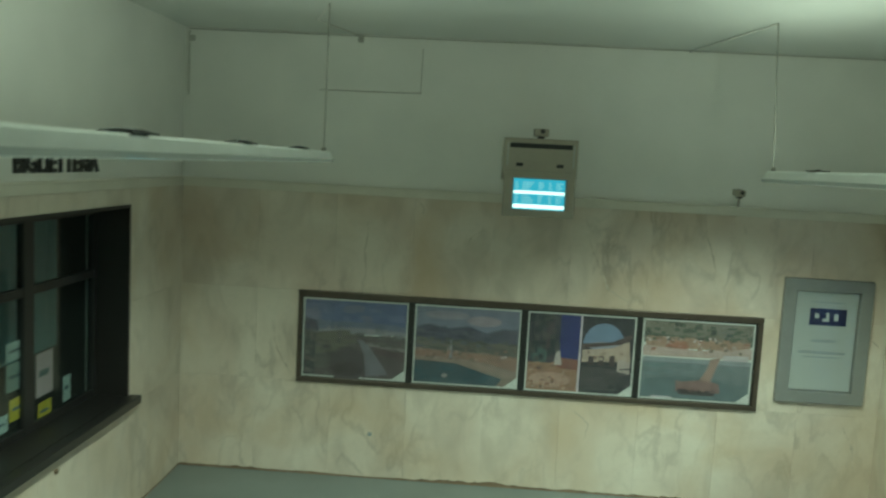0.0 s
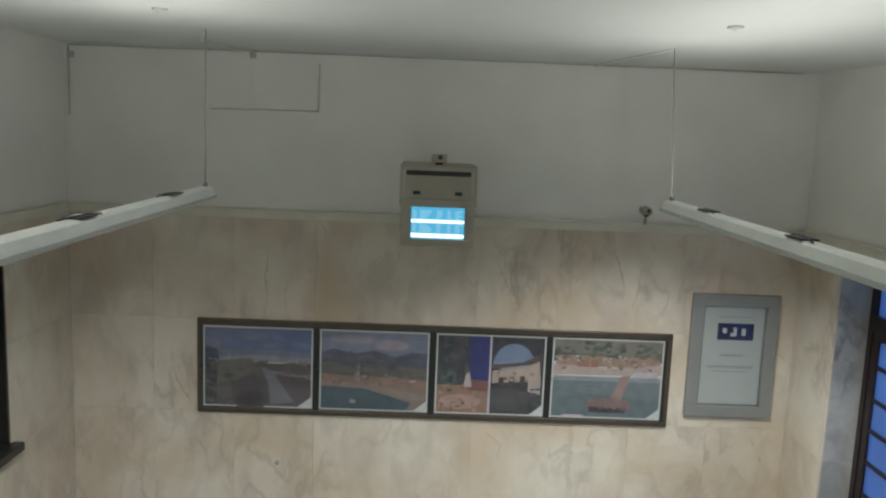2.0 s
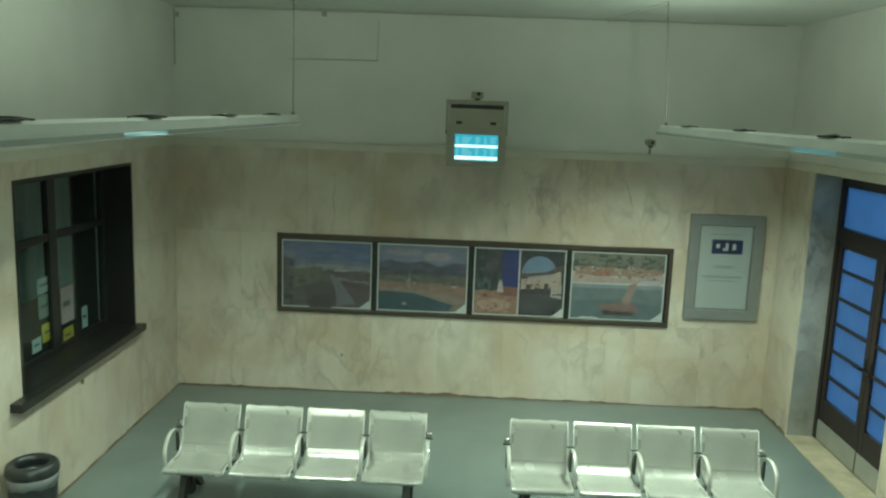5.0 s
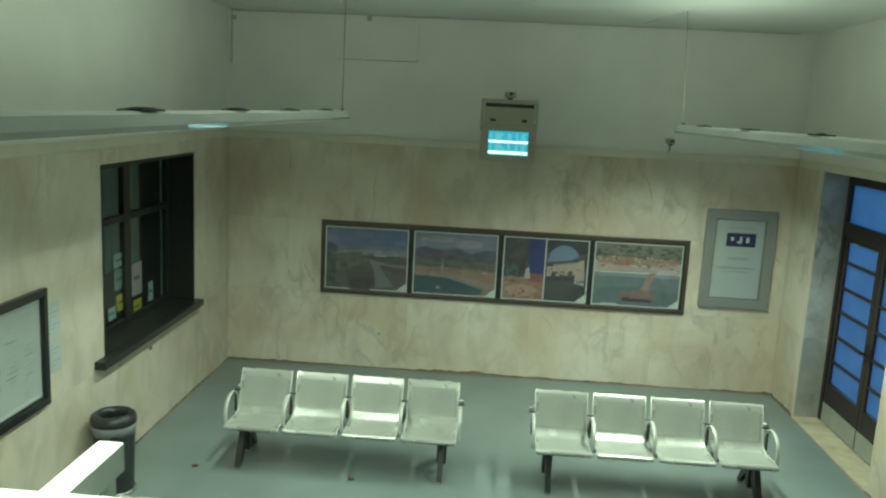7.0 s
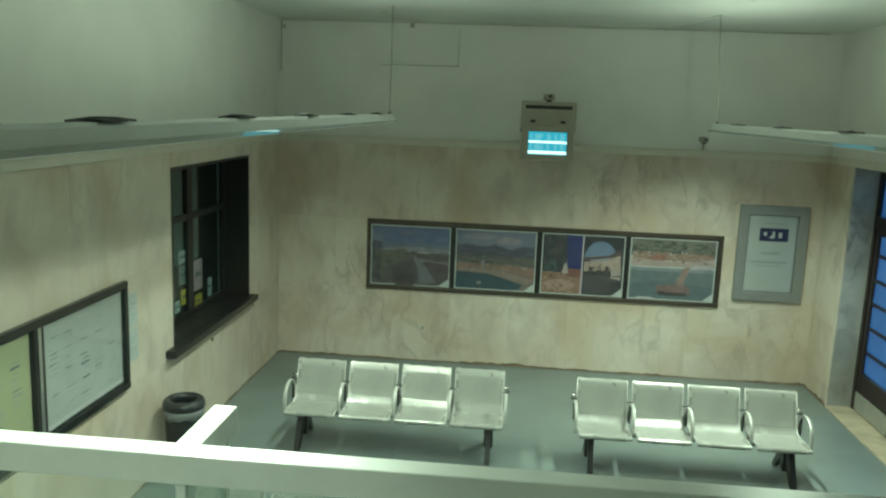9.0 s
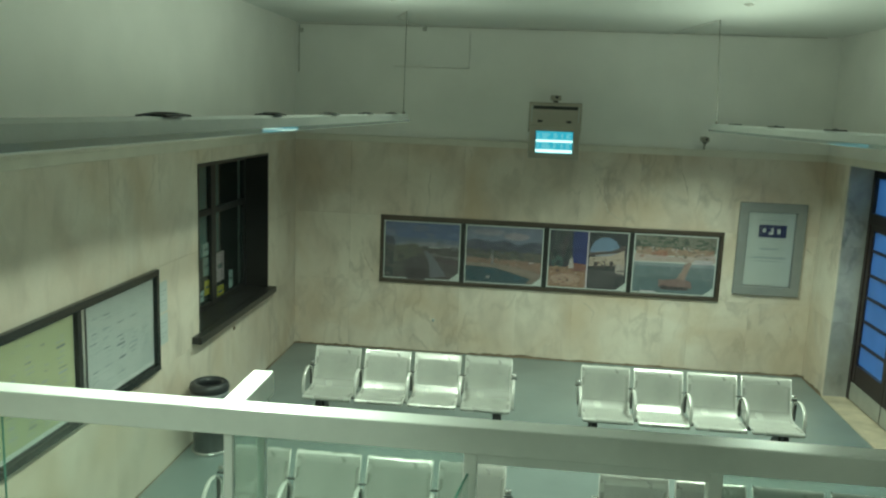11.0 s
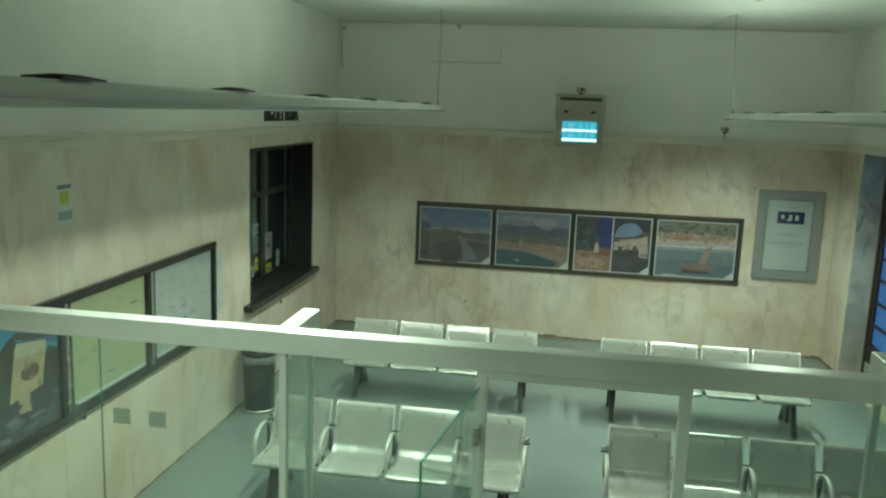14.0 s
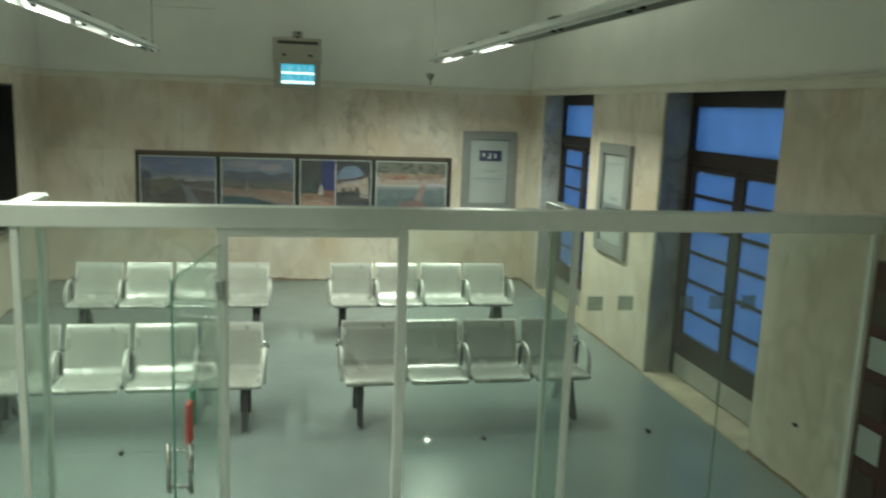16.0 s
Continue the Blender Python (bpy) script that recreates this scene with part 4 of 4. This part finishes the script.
for x in (1.50, 2.68):
    part("divider", boxed(x - 0.06, x + 0.06, -0.045, -0.001, BZ0 + 0.06, BZ1 - 0.06, 0.005), M_BLACK, tb)
    part("divider_strip", boxed(x - 0.015, x + 0.022, -0.049, -0.045, BZ0 + 0.06, BZ1 - 0.06, 0.001), M_STEEL, tb, "bright metal strip")


def timetable(x0, x1, paper, seed, label):
    th = thing("timetable", WEST(LW + 0.0135, 0, 0), label, "timetable")
    z0, z1 = BZ0 + 0.075, BZ1 - 0.08
    part("paper", boxed(x0, x1, -0.002, 0, z0, z1), paper, th)
    rnd = random.Random(seed)
    bars, dark = bmesh.new(), bmesh.new()
    cols, rows_n = 5, 17
    for c in range(cols):
        a = x0 + 0.05 + c * (x1 - x0 - 0.08) / cols
        wd = (x1 - x0 - 0.08) / cols - 0.06
        for r in range(rows_n):
            z = z1 - 0.08 - r * (z1 - z0 - 0.12) / rows_n
            if rnd.random() < 0.30:
                continue
            k = wd * rnd.uniform(0.3, 0.9)
            s = a + rnd.uniform(0, wd - k)
            box(dark if rnd.random() < 0.35 else bars, s, s + k, -0.0032, -0.0022, z, z + 0.008 + 0.008 * (rnd.random() < 0.2))
    part("text_bar", bars, M_FAINTINK, th)
    part("text_bar", dark, M_INK, th)
    part("paper_margin", boxed(x0, x1, -0.0032, -0.0021, z0, z0 + 0.035), M_PAPER, th, "white lower margin")
    return th


timetable(2.76, 3.875, M_SHEETPAPER, 3, "white printed timetable with rows of small grey text")
timetable(1.575, 2.605, M_YELLOWPAPER, 5, "yellow printed timetable with rows of small grey text")
hp = thing("poster", WEST(LW + 0.0135, 0, 0), "poster of a yellow gabled house under a blue sky", "poster")
hx0, hx1, hz0, hz1 = BY0 + 0.06, 1.43, BZ0 + 0.07, BZ1 - 0.07
part("paper", boxed(hx0, hx1, -0.002, 0, hz0, hz1), ink((0.05, 0.05, 0.06)), hp)
hb, hm = bmesh.new(), []
HOUSE = [((0.06, 0.25, 0.40), R(0, 0.40, 1, 1)), ((0.12, 0.32, 0.42), ((0, 0.60), (0.30, 0.72), (0.22, 0.92), (0, 0.97))), ((0.04, 0.12, 0.22), ((0.6, 0.8), (1, 0.7), (1, 1), (0.5, 1))),
         ((0.015, 0.02, 0.02), ((0, 0.1), (1, 0.1), (1, 0.64), (0.90, 0.70), (0.78, 0.56), (0.46, 0.90), (0.10, 0.60), (0, 0.58))),
         ((0.42, 0.37, 0.20), ((0.42, 0.34), (0.80, 0.38), (0.86, 0.74), (0.50, 0.80))), ((0.52, 0.47, 0.30), ((0.50, 0.70), (0.86, 0.68), (0.86, 0.76), (0.52, 0.82))),
         ((0.05, 0.035, 0.03), ((0.28, 0.62), (0.50, 0.92), (0.90, 0.80), (0.89, 0.77), (0.51, 0.86), (0.33, 0.62))), ((0.10, 0.06, 0.035), disc(0.66, 0.54, 0.11, 0.07)),
         ((0.02, 0.025, 0.05), R(0, 0, 1, 0.34)), ((0.38, 0.34, 0.19), ((0.52, 0.22), (0.66, 0.20), (0.64, 0.38), (0.52, 0.38)))]
HOUSE += sprinkle(20, 40, 0, 1, 0.02, 0.36, [(0.03, 0.05, 0.09), (0.08, 0.11, 0.15), (0.02, 0.02, 0.03), (0.14, 0.16, 0.17)], 0.07, 0.022)
HOUSE += sprinkle(21, 26, 0, 0.4, 0.36, 0.60, [(0.03, 0.04, 0.03), (0.05, 0.06, 0.05), (0.02, 0.03, 0.04)], 0.05, 0.03)
HOUSE += sprinkle(22, 14, 0.5, 0.8, 0.40, 0.66, [(0.34, 0.29, 0.15), (0.22, 0.18, 0.10), (0.44, 0.39, 0.22)], 0.035, 0.03)
for i, (c, pts) in enumerate(HOUSE):
    m = ink(tuple(min(0.8, 1.7 * v) for v in c))
    if m not in hm:
        hm.append(m)
    flat([(hx0 + u * (hx1 - hx0), hz0 + v * (hz1 - hz0)) for u, v in pts], -0.0024 - 0.0001 * i, hb, hm.index(m))
part("print", hb, hm, hp)
part("cover", boxed(BY0 + 0.05, BY1 - 0.055, -0.030, -0.027, BZ0 + 0.061, BZ1 - 0.061), M_COVER, tb, "clear acrylic cover")

for z in (1.22, 1.52):
    pn = thing("paper_notice", WEST(LW, 4.09, z), "white paper sheet taped to the marble", "notice", "taped sheets")
    part("sheet", boxed(-0.10, 0.10, -0.003, -0.0005, 0, 0.285), M_SHEETPAPER, pn)
    tx = bmesh.new()
    for k in range(7):
        box(tx, -0.08, 0.03 + 0.05 * ((k * 7) % 3 - 1), -0.0042, -0.0032, 0.03 + k * 0.033, 0.040 + k * 0.033)
    part("text_bar", tx, M_FAINTINK, pn)

# warning label high on the marble
wl = thing("warning_label", WEST(LW, 1.60, 2.43), "small white label with a yellow patch and dark heading", "label")
part("plate", boxed(-0.10, 0.10, -0.004, -0.0005, 0, 0.29, 0.001), M_PAPER, wl)
part("heading", boxed(-0.08, 0.08, -0.0055, -0.0042, 0.255, 0.282), M_INK, wl)
part("patch", boxed(-0.06, 0.05, -0.0055, -0.0042, 0.15, 0.24), M_YELLOWGREEN, wl)
part("text_bar", boxed(-0.08, 0.08, -0.0055, -0.0042, 0.04, 0.10), M_STICKER, wl)
rs = thing("red_label", WEST(LW - CL, 0.52, 3.09), "white label with red bands on the painted wall", "label")
part("plate", boxed(-0.14, 0.12, -0.005, -0.0005, 0, 0.17, 0.001), M_PAPER, rs)
for z in (0.06, 0.105):
    part("band", boxed(-0.14, 0.12, -0.0065, -0.0052, z, z + 0.02), M_RED, rs)
jb = thing("junction_box", WEST(LW - CL, 0.50, 3.55), "small grey-brown junction box on the wall", "junction box")
part("box_body", boxed(-0.08, 0.08, -0.05, -0.0005, 0, 0.12, 0.006), M_HOUSING, jb)
part("lid", boxed(-0.07, 0.07, -0.056, -0.0502, 0.01, 0.11, 0.003), M_HOUSING, jb)

# black letters over the ticket window
fc = bpy.data.curves.new("letters", "FONT")
fc.body, fc.size, fc.extrude, fc.offset = "BIGLIETTERIA", 0.195, 0.008, 0.006
fc.space_character = 1.0
tmp_ob = new("letters", fc)
bpy.context.view_layer.update()
me = bpy.data.meshes.new_from_object(tmp_ob)
bpy.data.objects.remove(tmp_ob)
xs = [v.co.x for v in me.vertices]
wdt = max(xs) - min(xs)
for v in me.vertices:
    v.co.x = (v.co.x - min(xs)) * 1.17 / wdt
me.materials.clear()
me.materials.append(M_BLACK)
sign = new("wall_sign", me)
sign.matrix_world = Matrix(((0, 0, 1, LW - CL + 0.009), (1, 0, 0, 5.39), (0, 1, 0, 3.115), (0, 0, 0, 1)))
tagged(sign, "black raised capital letters reading BIGLIETTERIA on the white wall", "sign")

# ---------------------------------------------------------------- notices behind the ticket glass
def stuck(y0, y1, z0, z1, m, label):
    th = thing("paper_notice", WEST(LW - 0.318, (y0 + y1) / 2, z0), label, "notice", "notices on the ticket glass")
    hh = (y1 - y0) / 2
    part("sheet", boxed(-hh, hh, -0.003, 0, 0, z1 - z0), m, th)
    part("text_bar", boxed(-hh * 0.7, hh * 0.5, -0.0042, -0.0032, (z1 - z0) * 0.45, (z1 - z0) * 0.6), M_INK, th)


stuck(5.80, 6.06, 1.71, 1.85, M_PAPER, "white paper notice stuck on the ticket glass")
stuck(5.80, 6.06, 1.48, 1.69, M_STICKER, "grey-blue paper notice stuck on the ticket glass")
stuck(5.66, 5.82, 1.20, 1.33, M_PAPER, "small white paper on the ticket glass")
stuck(5.84, 6.08, 1.25, 1.42, M_YELLOW, "yellow paper notice on the ticket glass")
stuck(6.20, 6.44, 1.33, 1.68, M_PINK, "pink and white leaflet on the ticket glass")
stuck(6.22, 6.42, 1.12, 1.28, M_YELLOW, "small yellow notice on the ticket glass")
stuck(6.60, 6.72, 1.18, 1.40, M_PAPER, "narrow white slip on the ticket glass")

# ---------------------------------------------------------------- monitor housing over the posters
mon = thing("wall_monitor", Matrix.Translation((0.600, 7.31, 2.90)) @ pose(0, 0, 0, 0, 0, 0), "beige steel monitor housing with a lit blue departure screen", "monitor")
up = bmesh.new()
w2 = 0.32
prof = [(0.03, 0.33), (-0.02, 0.36), (-0.02, 0.66), (0.0, 0.68), (0.62, 0.68), (0.62, 0.30)]
a = [up.verts.new((-w2, y, z)) for y, z in prof]
b = [up.verts.new((w2, y, z)) for y, z in prof]
for k in range(len(prof)):
    up.faces.new((a[k], a[(k + 1) % len(prof)], b[(k + 1) % len(prof)], b[k]))
up.faces.new(a[::-1])
up.faces.new(b)
bmesh.ops.bevel(up, geom=up.edges[:], offset=0.006, segments=2, affect="EDGES")
part("upper_housing", up, M_HOUSING, mon)
part("slot", boxed(-0.27, 0.27, -0.024, -0.0205, 0.595, 0.635), M_BLACK, mon, "dark slot")
for x in (-0.18, 0.17):
    kb = bmesh.new()
    box(kb, x - 0.03, x + 0.03, -0.032, -0.0205, 0.435, 0.465, 0.004)
    part("latch", kb, M_BLACK, mon, "small black latch")
for x in (-0.285, 0.285):
    part("edge_strip", boxed(x - 0.008, x + 0.008, -0.0245, -0.0205, 0.44, 0.63, 0.001), M_ARM, mon, "pale edge strip")
lo = bmesh.new()
for x0, x1, z0, z1 in ((-0.305, 0.31, 0.0, 0.065), (-0.305, 0.31, 0.335, 0.40)):
    box(lo, x0, x1, -0.03, 0.10, z0, z1, 0.006)
for x0, x1 in ((-0.305, -0.228), (0.235, 0.31)):
    box(lo, x0, x1, -0.029, 0.10, 0.06, 0.34, 0.005)
box(lo, -0.28, 0.28, 0.06, 0.50, 0.01, 0.39, 0.01)
low = part("screen_housing", lo, M_HOUSING, mon)
part("screen", boxed(-0.218, 0.228, -0.012, -0.004, 0.065, 0.330), M_SCREEN, low, "lit blue screen")
for z0, z1 in ((0.075, 0.108), (0.200, 0.226)):
    part("screen_bar", boxed(-0.217, 0.227, -0.0135, -0.0122, z0, z1), M_SCREENBAR, low, "lit white line of text")
tx = bmesh.new()
rnd = random.Random(8)
for z in (0.122, 0.141, 0.160, 0.179, 0.236, 0.255, 0.274, 0.293):
    for a, b in ((-0.205, -0.165), (-0.145, -0.040), (-0.005, 0.050), (0.085, 0.120), (0.150, 0.215)):
        k = (b - a) * rnd.uniform(0.55, 1.0)
        box(tx, a, a + k, -0.0135, -0.0122, z, z + 0.011)
part("text_bar", tx, mat("dim_screen_text", (0.05, 0.08, 0.1), 0.2, 0, 0, 5, emit=(0.30, 0.62, 0.76), power=0.9), low)
arm = bmesh.new()
box(arm, -0.10, 0.10, 0.60, 1.058, 0.42, 0.50, 0.006)
box(arm, -0.18, 0.18, 1.02, 1.078, 0.30, 0.62, 0.006)
part("wall_arm", arm, M_HOUSING, mon)


def cctv(m, label):
    th = thing("security_camera", m, label, "security camera", "small security cameras")
    part("camera_body", boxed(-0.065, 0.065, -0.06, 0.10, 0.0, 0.068, 0.010), M_HOUSING, th)
    ln = bmesh.new()
    sweep(ln, [(0.01, -0.058, 0.045), (0.01, -0.072, 0.045)], 0.020, 14)
    part("lens", ln, M_BLACK, th, "round black lens", True)
    part("camera_foot", boxed(-0.03, 0.03, -0.045, 0.06, -0.02, 0.0, 0.003), M_BLACK, th)
    return th


cctv(Matrix.Translation((0.60, 7.42, 3.601)), "small grey security camera on the monitor housing")
c2 = cctv(Matrix.Translation((2.585, 8.16, 3.16)) @ pose(0, 0, 0, 6, 0, 4) @ Matrix.Diagonal((0.72, 0.75, 0.9, 1)), "small grey security camera on a wall arm")
ar = bmesh.new()
sweep(ar, [(0.0, 0.05, 0.04), (0.03, 0.12, 0.06), (0.04, 0.28, 0.02)], 0.016, 8)
lathe(ar, [(0.0, -0.11), (0.018, -0.11), (0.020, -0.02), (0.0, -0.02)], 12, (0.0, 0.0, 0.0))
part("camera_arm", ar, M_HOUSING, c2)

# ---------------------------------------------------------------- litter bin
bn = thing("litter_bin", pose(-2.70, 4.57, 0) @ Matrix.Diagonal((1.02, 1.02, 0.92, 1)), "black round litter bin with a grey bag folded over its rim", "bin")
bd = bmesh.new()
lathe(bd, [(0.0, 0.0), (0.150, 0.0), (0.155, 0.02), (0.172, 0.62), (0.172, 0.64), (0.160, 0.64), (0.150, 0.05), (0.0, 0.05)], 32)
part("bin_body", bd, M_BIN, bn, smooth=True)
fr = bmesh.new()
lathe(fr, [(0.150, 0.001), (0.172, 0.001), (0.176, 0.012), (0.174, 0.040), (0.166, 0.044), (0.156, 0.040), (0.150, 0.001)], 32)
part("foot_ring", fr, M_STEEL, bn, "dull steel ring round the foot", True)
bg = bmesh.new()
lathe(bg, [(0.158, 0.60), (0.176, 0.60), (0.182, 0.66), (0.180, 0.70), (0.165, 0.70), (0.15, 0.62)], 32)
for v in bg.verts:
    if v.co.z < 0.605:
        v.co.z += 0.018 * math.sin(7 * math.atan2(v.co.y, v.co.x)) * math.cos(3 * math.atan2(v.co.y, v.co.x))
part("bin_bag", bg, M_BAG, bn, "wrinkled clear grey bag", True)
ld = bmesh.new()
lathe(ld, [(0.120, 0.70), (0.184, 0.69), (0.190, 0.72), (0.180, 0.765), (0.155, 0.785), (0.125, 0.78), (0.115, 0.74), (0.120, 0.70)], 32)
part("rim_ring", ld, M_BIN, bn, "black ring lid", True)
ly = bmesh.new()
sweep(ly, [(-0.185, 0.09, 0.0), (-0.185, 0.09, 0.72)], 0.012, 8)
part("bin_post", ly, M_STEEL, bn, "thin steel post")

# ---------------------------------------------------------------- cables, anchors and small marks
def cable(pts, r, m, label, name="wall_cable"):
    b = bmesh.new()
    sweep(b, pts, r, 6)
    return tagged(link(name, b, m, True), label, "cable")


cable([(LW + 0.03, BW + 0.008, CEIL - 0.02), (-1.2, BW + 0.008, CEIL - 0.015), (1.0, BW + 0.008, CEIL - 0.012), (4.05, BW + 0.008, CEIL - 0.01)], 0.005, M_DUSTY, "thin dark cable along the top of the wall")
cable([(LW + 0.03, BW + 0.010, CEIL - 0.04), (LW + 0.03, BW + 0.010, 3.88)], 0.009, M_DUSTY, "short painted cable dropping down the wall corner")
cable([(-1.58, BW + 0.014, 3.99), (-0.56, BW + 0.014, 4.0), (-0.553, BW + 0.014, 4.44)], 0.005, M_CABLE, "thin painted cable bent along the white wall")
cable([(-1.19, 6.80, CEIL - 0.008), (-1.45, 7.6, CEIL - 0.008), (-1.18, BW + 0.01, CEIL - 0.02)], 0.007, M_CABLE, "thin painted cable across the ceiling")
cable([(2.34, 6.80, CEIL - 0.008), (2.2, 7.6, CEIL - 0.008), (2.05, BW + 0.01, CEIL - 0.02)], 0.007, M_CABLE, "thin painted cable across the ceiling")
for x, z in ((LW + 0.06, 4.44), (-1.18, 4.50)):
    b = boxed(x - 0.028, x + 0.028, BW + 0.002, BW + 0.018, z - 0.028, z + 0.028, 0.005)
    tagged(link("cable_box", b, M_DUSTY), "small painted cable box on the wall", "cable box")
for x, z in ((-0.914, 0.473),):
    b = bmesh.new()
    sweep(b, [(x, BW - 0.012, z), (x, BW - 0.0005, z)], 0.022, 10)
    tagged(link("wall_anchor", b, M_FAINTINK, True), "small grey anchor plug in the marble", "anchor")
b = bmesh.new()
sweep(b, [(LW + 0.0005, 5.90, 0.885), (LW + 0.014, 5.90, 0.885)], 0.022, 10)
tagged(link("wall_anchor", b, M_GRIME, True), "small brown anchor plug below the ticket sill", "anchor")
for x, y in ((-2.20, 5.15), (-0.70, 5.12), (2.09, 2.14)):
    b = bmesh.new()
    lathe(b, [(0.0, 0.006), (0.025, 0.006), (0.035, 0.0)], 12, (x, y, 0.0005))
    tagged(link("floor_plug", b, M_BROWNBOARD, True), "small round dark brown plug in the floor", "plug")

# tall brown board at the wall by the partition
bb = thing("brown_board", EAST(RW, -0.03, 0.12), "tall dark brown wooden rack with leaflets", "leaflet rack")
part("board", boxed(-0.40, 0.40, -0.05, -0.001, 0, 1.75, 0.008), M_BROWNBOARD, bb)
for k in range(5):
    part("leaflet", boxed(-0.36, -0.16, -0.058, -0.0505, 0.15 + k * 0.3, 0.36 + k * 0.3, 0.001), M_STICKER if k % 2 else M_BRONZE, bb)

# ---------------------------------------------------------------- marble slabs
SLABS = {}


def slab(parent, axis, a0, a1, z0, z1, face, m=None):
    """One slab with its own edges: axis x lies along the north wall, y along the side walls."""
    g = 0.0007
    w, hgt = a1 - a0 - 2 * g, z1 - z0 - 2 * g
    key = (round(w, 3), round(hgt, 3), m)
    if key not in SLABS:
        bm = boxed(-w / 2, w / 2, -CL, 0, -hgt / 2, hgt / 2, 0.0008)
        me = bpy.data.meshes.new("marble_slab")
        bmesh.ops.recalc_face_normals(bm, faces=bm.faces[:])
        bm.to_mesh(me)
        bm.free()
        me.materials.append(m or M_MARBLE)
        SLABS[key] = me
    ob = new("marble_slab", SLABS[key])
    c, zc = (a0 + a1) / 2, (z0 + z1) / 2
    jut = random.uniform(-0.0008, 0.0008)
    if axis == "x":
        mw = Matrix.Translation((c, BW + CL - 0.001 + jut, zc))
    elif axis == "w":
        mw = Matrix.Translation((LW - CL + 0.001 + jut, c, zc)) @ pose(0, 0, 0, 0, 0, 90)
    elif axis == "e":
        mw = Matrix.Translation((RW + CL - 0.001 + jut, c, zc)) @ pose(0, 0, 0, 0, 0, -90)
    else:                      # door jambs: axis is the matrix
        mw = axis
    ob.parent = parent
    ob.matrix_world = mw
    return ob


def cuts(a, b, step):
    n = max(1, round((b - a) / step))
    return [a + (b - a) * k / n for k in range(n + 1)]


ROWS_Z = [0.0, 1.0, 1.95, DADO]
xs = cuts(LW, RW, 0.80)
for r in range(3):
    for x0, x1 in zip(xs, xs[1:]):
        slab(wall_north, "x", x0, x1, ROWS_Z[r], ROWS_Z[r + 1], BW, M_MARBLE_TOP if r == 2 else None)
for z0, z1 in zip(ROWS_Z, ROWS_Z[1:]):
    for a, b in ((SW, WIN[0]), (WIN[1], BW - 0.001)):
        ys = cuts(a, b, 0.85)
        for y0, y1 in zip(ys, ys[1:]):
            slab(wall_west, "w", y0, y1, z0, z1, LW)
    for a, b in ((SW, D2[0]), (D2[1], D1[0]), (D1[1], BW - 0.001)):
        ys = cuts(a, b, 0.85)
        for y0, y1 in zip(ys, ys[1:]):
            slab(wall_east, "e", y0, y1, z0, z1, RW)
ys = cuts(WIN[0], WIN[1], 0.75)
for y0, y1 in zip(ys, ys[1:]):
    slab(wall_west, "w", y0, y1, 0, WIN[2] - 0.061, LW)
    slab(wall_west, "w", y0, y1, WIN[3], DADO, LW)
# dark veins that stand out in the marble of the north wall
def vein(pts, wide, seed):
    """A thin wandering ribbon that tapers to both ends."""
    r = random.Random(seed)
    bm = bmesh.new()
    line = []
    for (xa, za), (xb, zb) in zip(pts, pts[1:]):
        n = max(3, int(math.dist((xa, za), (xb, zb)) / 0.025))
        line += [(xa + (xb - xa) * k / n, za + (zb - za) * k / n) for k in range(n)]
    line.append(pts[-1])
    sway, rows = 0.0, []
    for k, (x, z) in enumerate(line):
        sway = 0.7 * sway + r.uniform(-0.009, 0.009)
        w = wide * math.sin(math.pi * (k + 0.15) / (len(line) - 0.7)) * r.uniform(0.5, 1.3)
        rows.append([bm.verts.new((x + sway + e * w, BW - 0.0016, z + 0.4 * e * w)) for e in (-0.5, 0.5)])
    for p, q in zip(rows, rows[1:]):
        bm.faces.new((p[0], q[0], q[1], p[1]))
    return part("marble_vein", bm, M_VEIN, wall_north)


VEINS = [((-1.96, 1.46), (-1.87, 1.2), (-1.73, 1.03)), ((3.99, 2.05), (4.10, 1.78), (4.18, 1.70)), ((2.33, 2.90), (2.46, 2.48), (2.50, 2.22)), ((2.68, 2.74), (2.80, 2.50), (2.93, 2.28)),
         ((-0.02, 2.50), (0.06, 2.62), (0.24, 2.72)), ((1.22, 2.66), (1.42, 2.16), (1.72, 1.99)), ((1.58, 2.92), (1.44, 2.60), (1.36, 2.40)), ((-1.0, 2.80), (-1.05, 2.40), (-1.02, 2.02)),
         ((-2.62, 0.22), (-2.42, 0.34), (-2.20, 0.36)), ((3.88, 0.94), (4.02, 0.62), (4.04, 0.40)), ((-0.52, 2.93), (-0.46, 2.86), (-0.47, 2.80)), ((1.10, 0.92), (1.34, 0.74), (1.30, 0.55))]
for k, pts in enumerate(VEINS):
    vein(pts, (0.024, 0.026, 0.018, 0.014)[k % 4], 40 + k)
# lined door openings: grey marble jambs and cream thresholds
for y0, y1 in (D1, D2):
    for z0, z1 in zip([0.02, 1.0, 1.95], [1.0, 1.95, DTOP]):
        slab(wall_east, Matrix.Translation((RW + 0.155, y1 - 0.0005, z0 / 2 + z1 / 2)), 0, 0.285, z0, z1, 0, M_GREYMARBLE)
        slab(wall_east, Matrix.Translation((RW + 0.155, y0 + 0.0005, z0 / 2 + z1 / 2)) @ pose(0, 0, 0, 0, 0, 180), 0, 0.285, z0, z1, 0, M_GREYMARBLE)
    tr = link("threshold", boxed(RW - 0.015, RW + 0.46, y0 + 0.021, y1 - 0.021, 0.0005, 0.022, 0.004), M_SILL)
    tr.parent = floor

for ob in bpy.data.objects:
    if ob.name.startswith("text_bar") or ob.name.startswith("logo_mark"):
        ob["kind"] = "stuff"
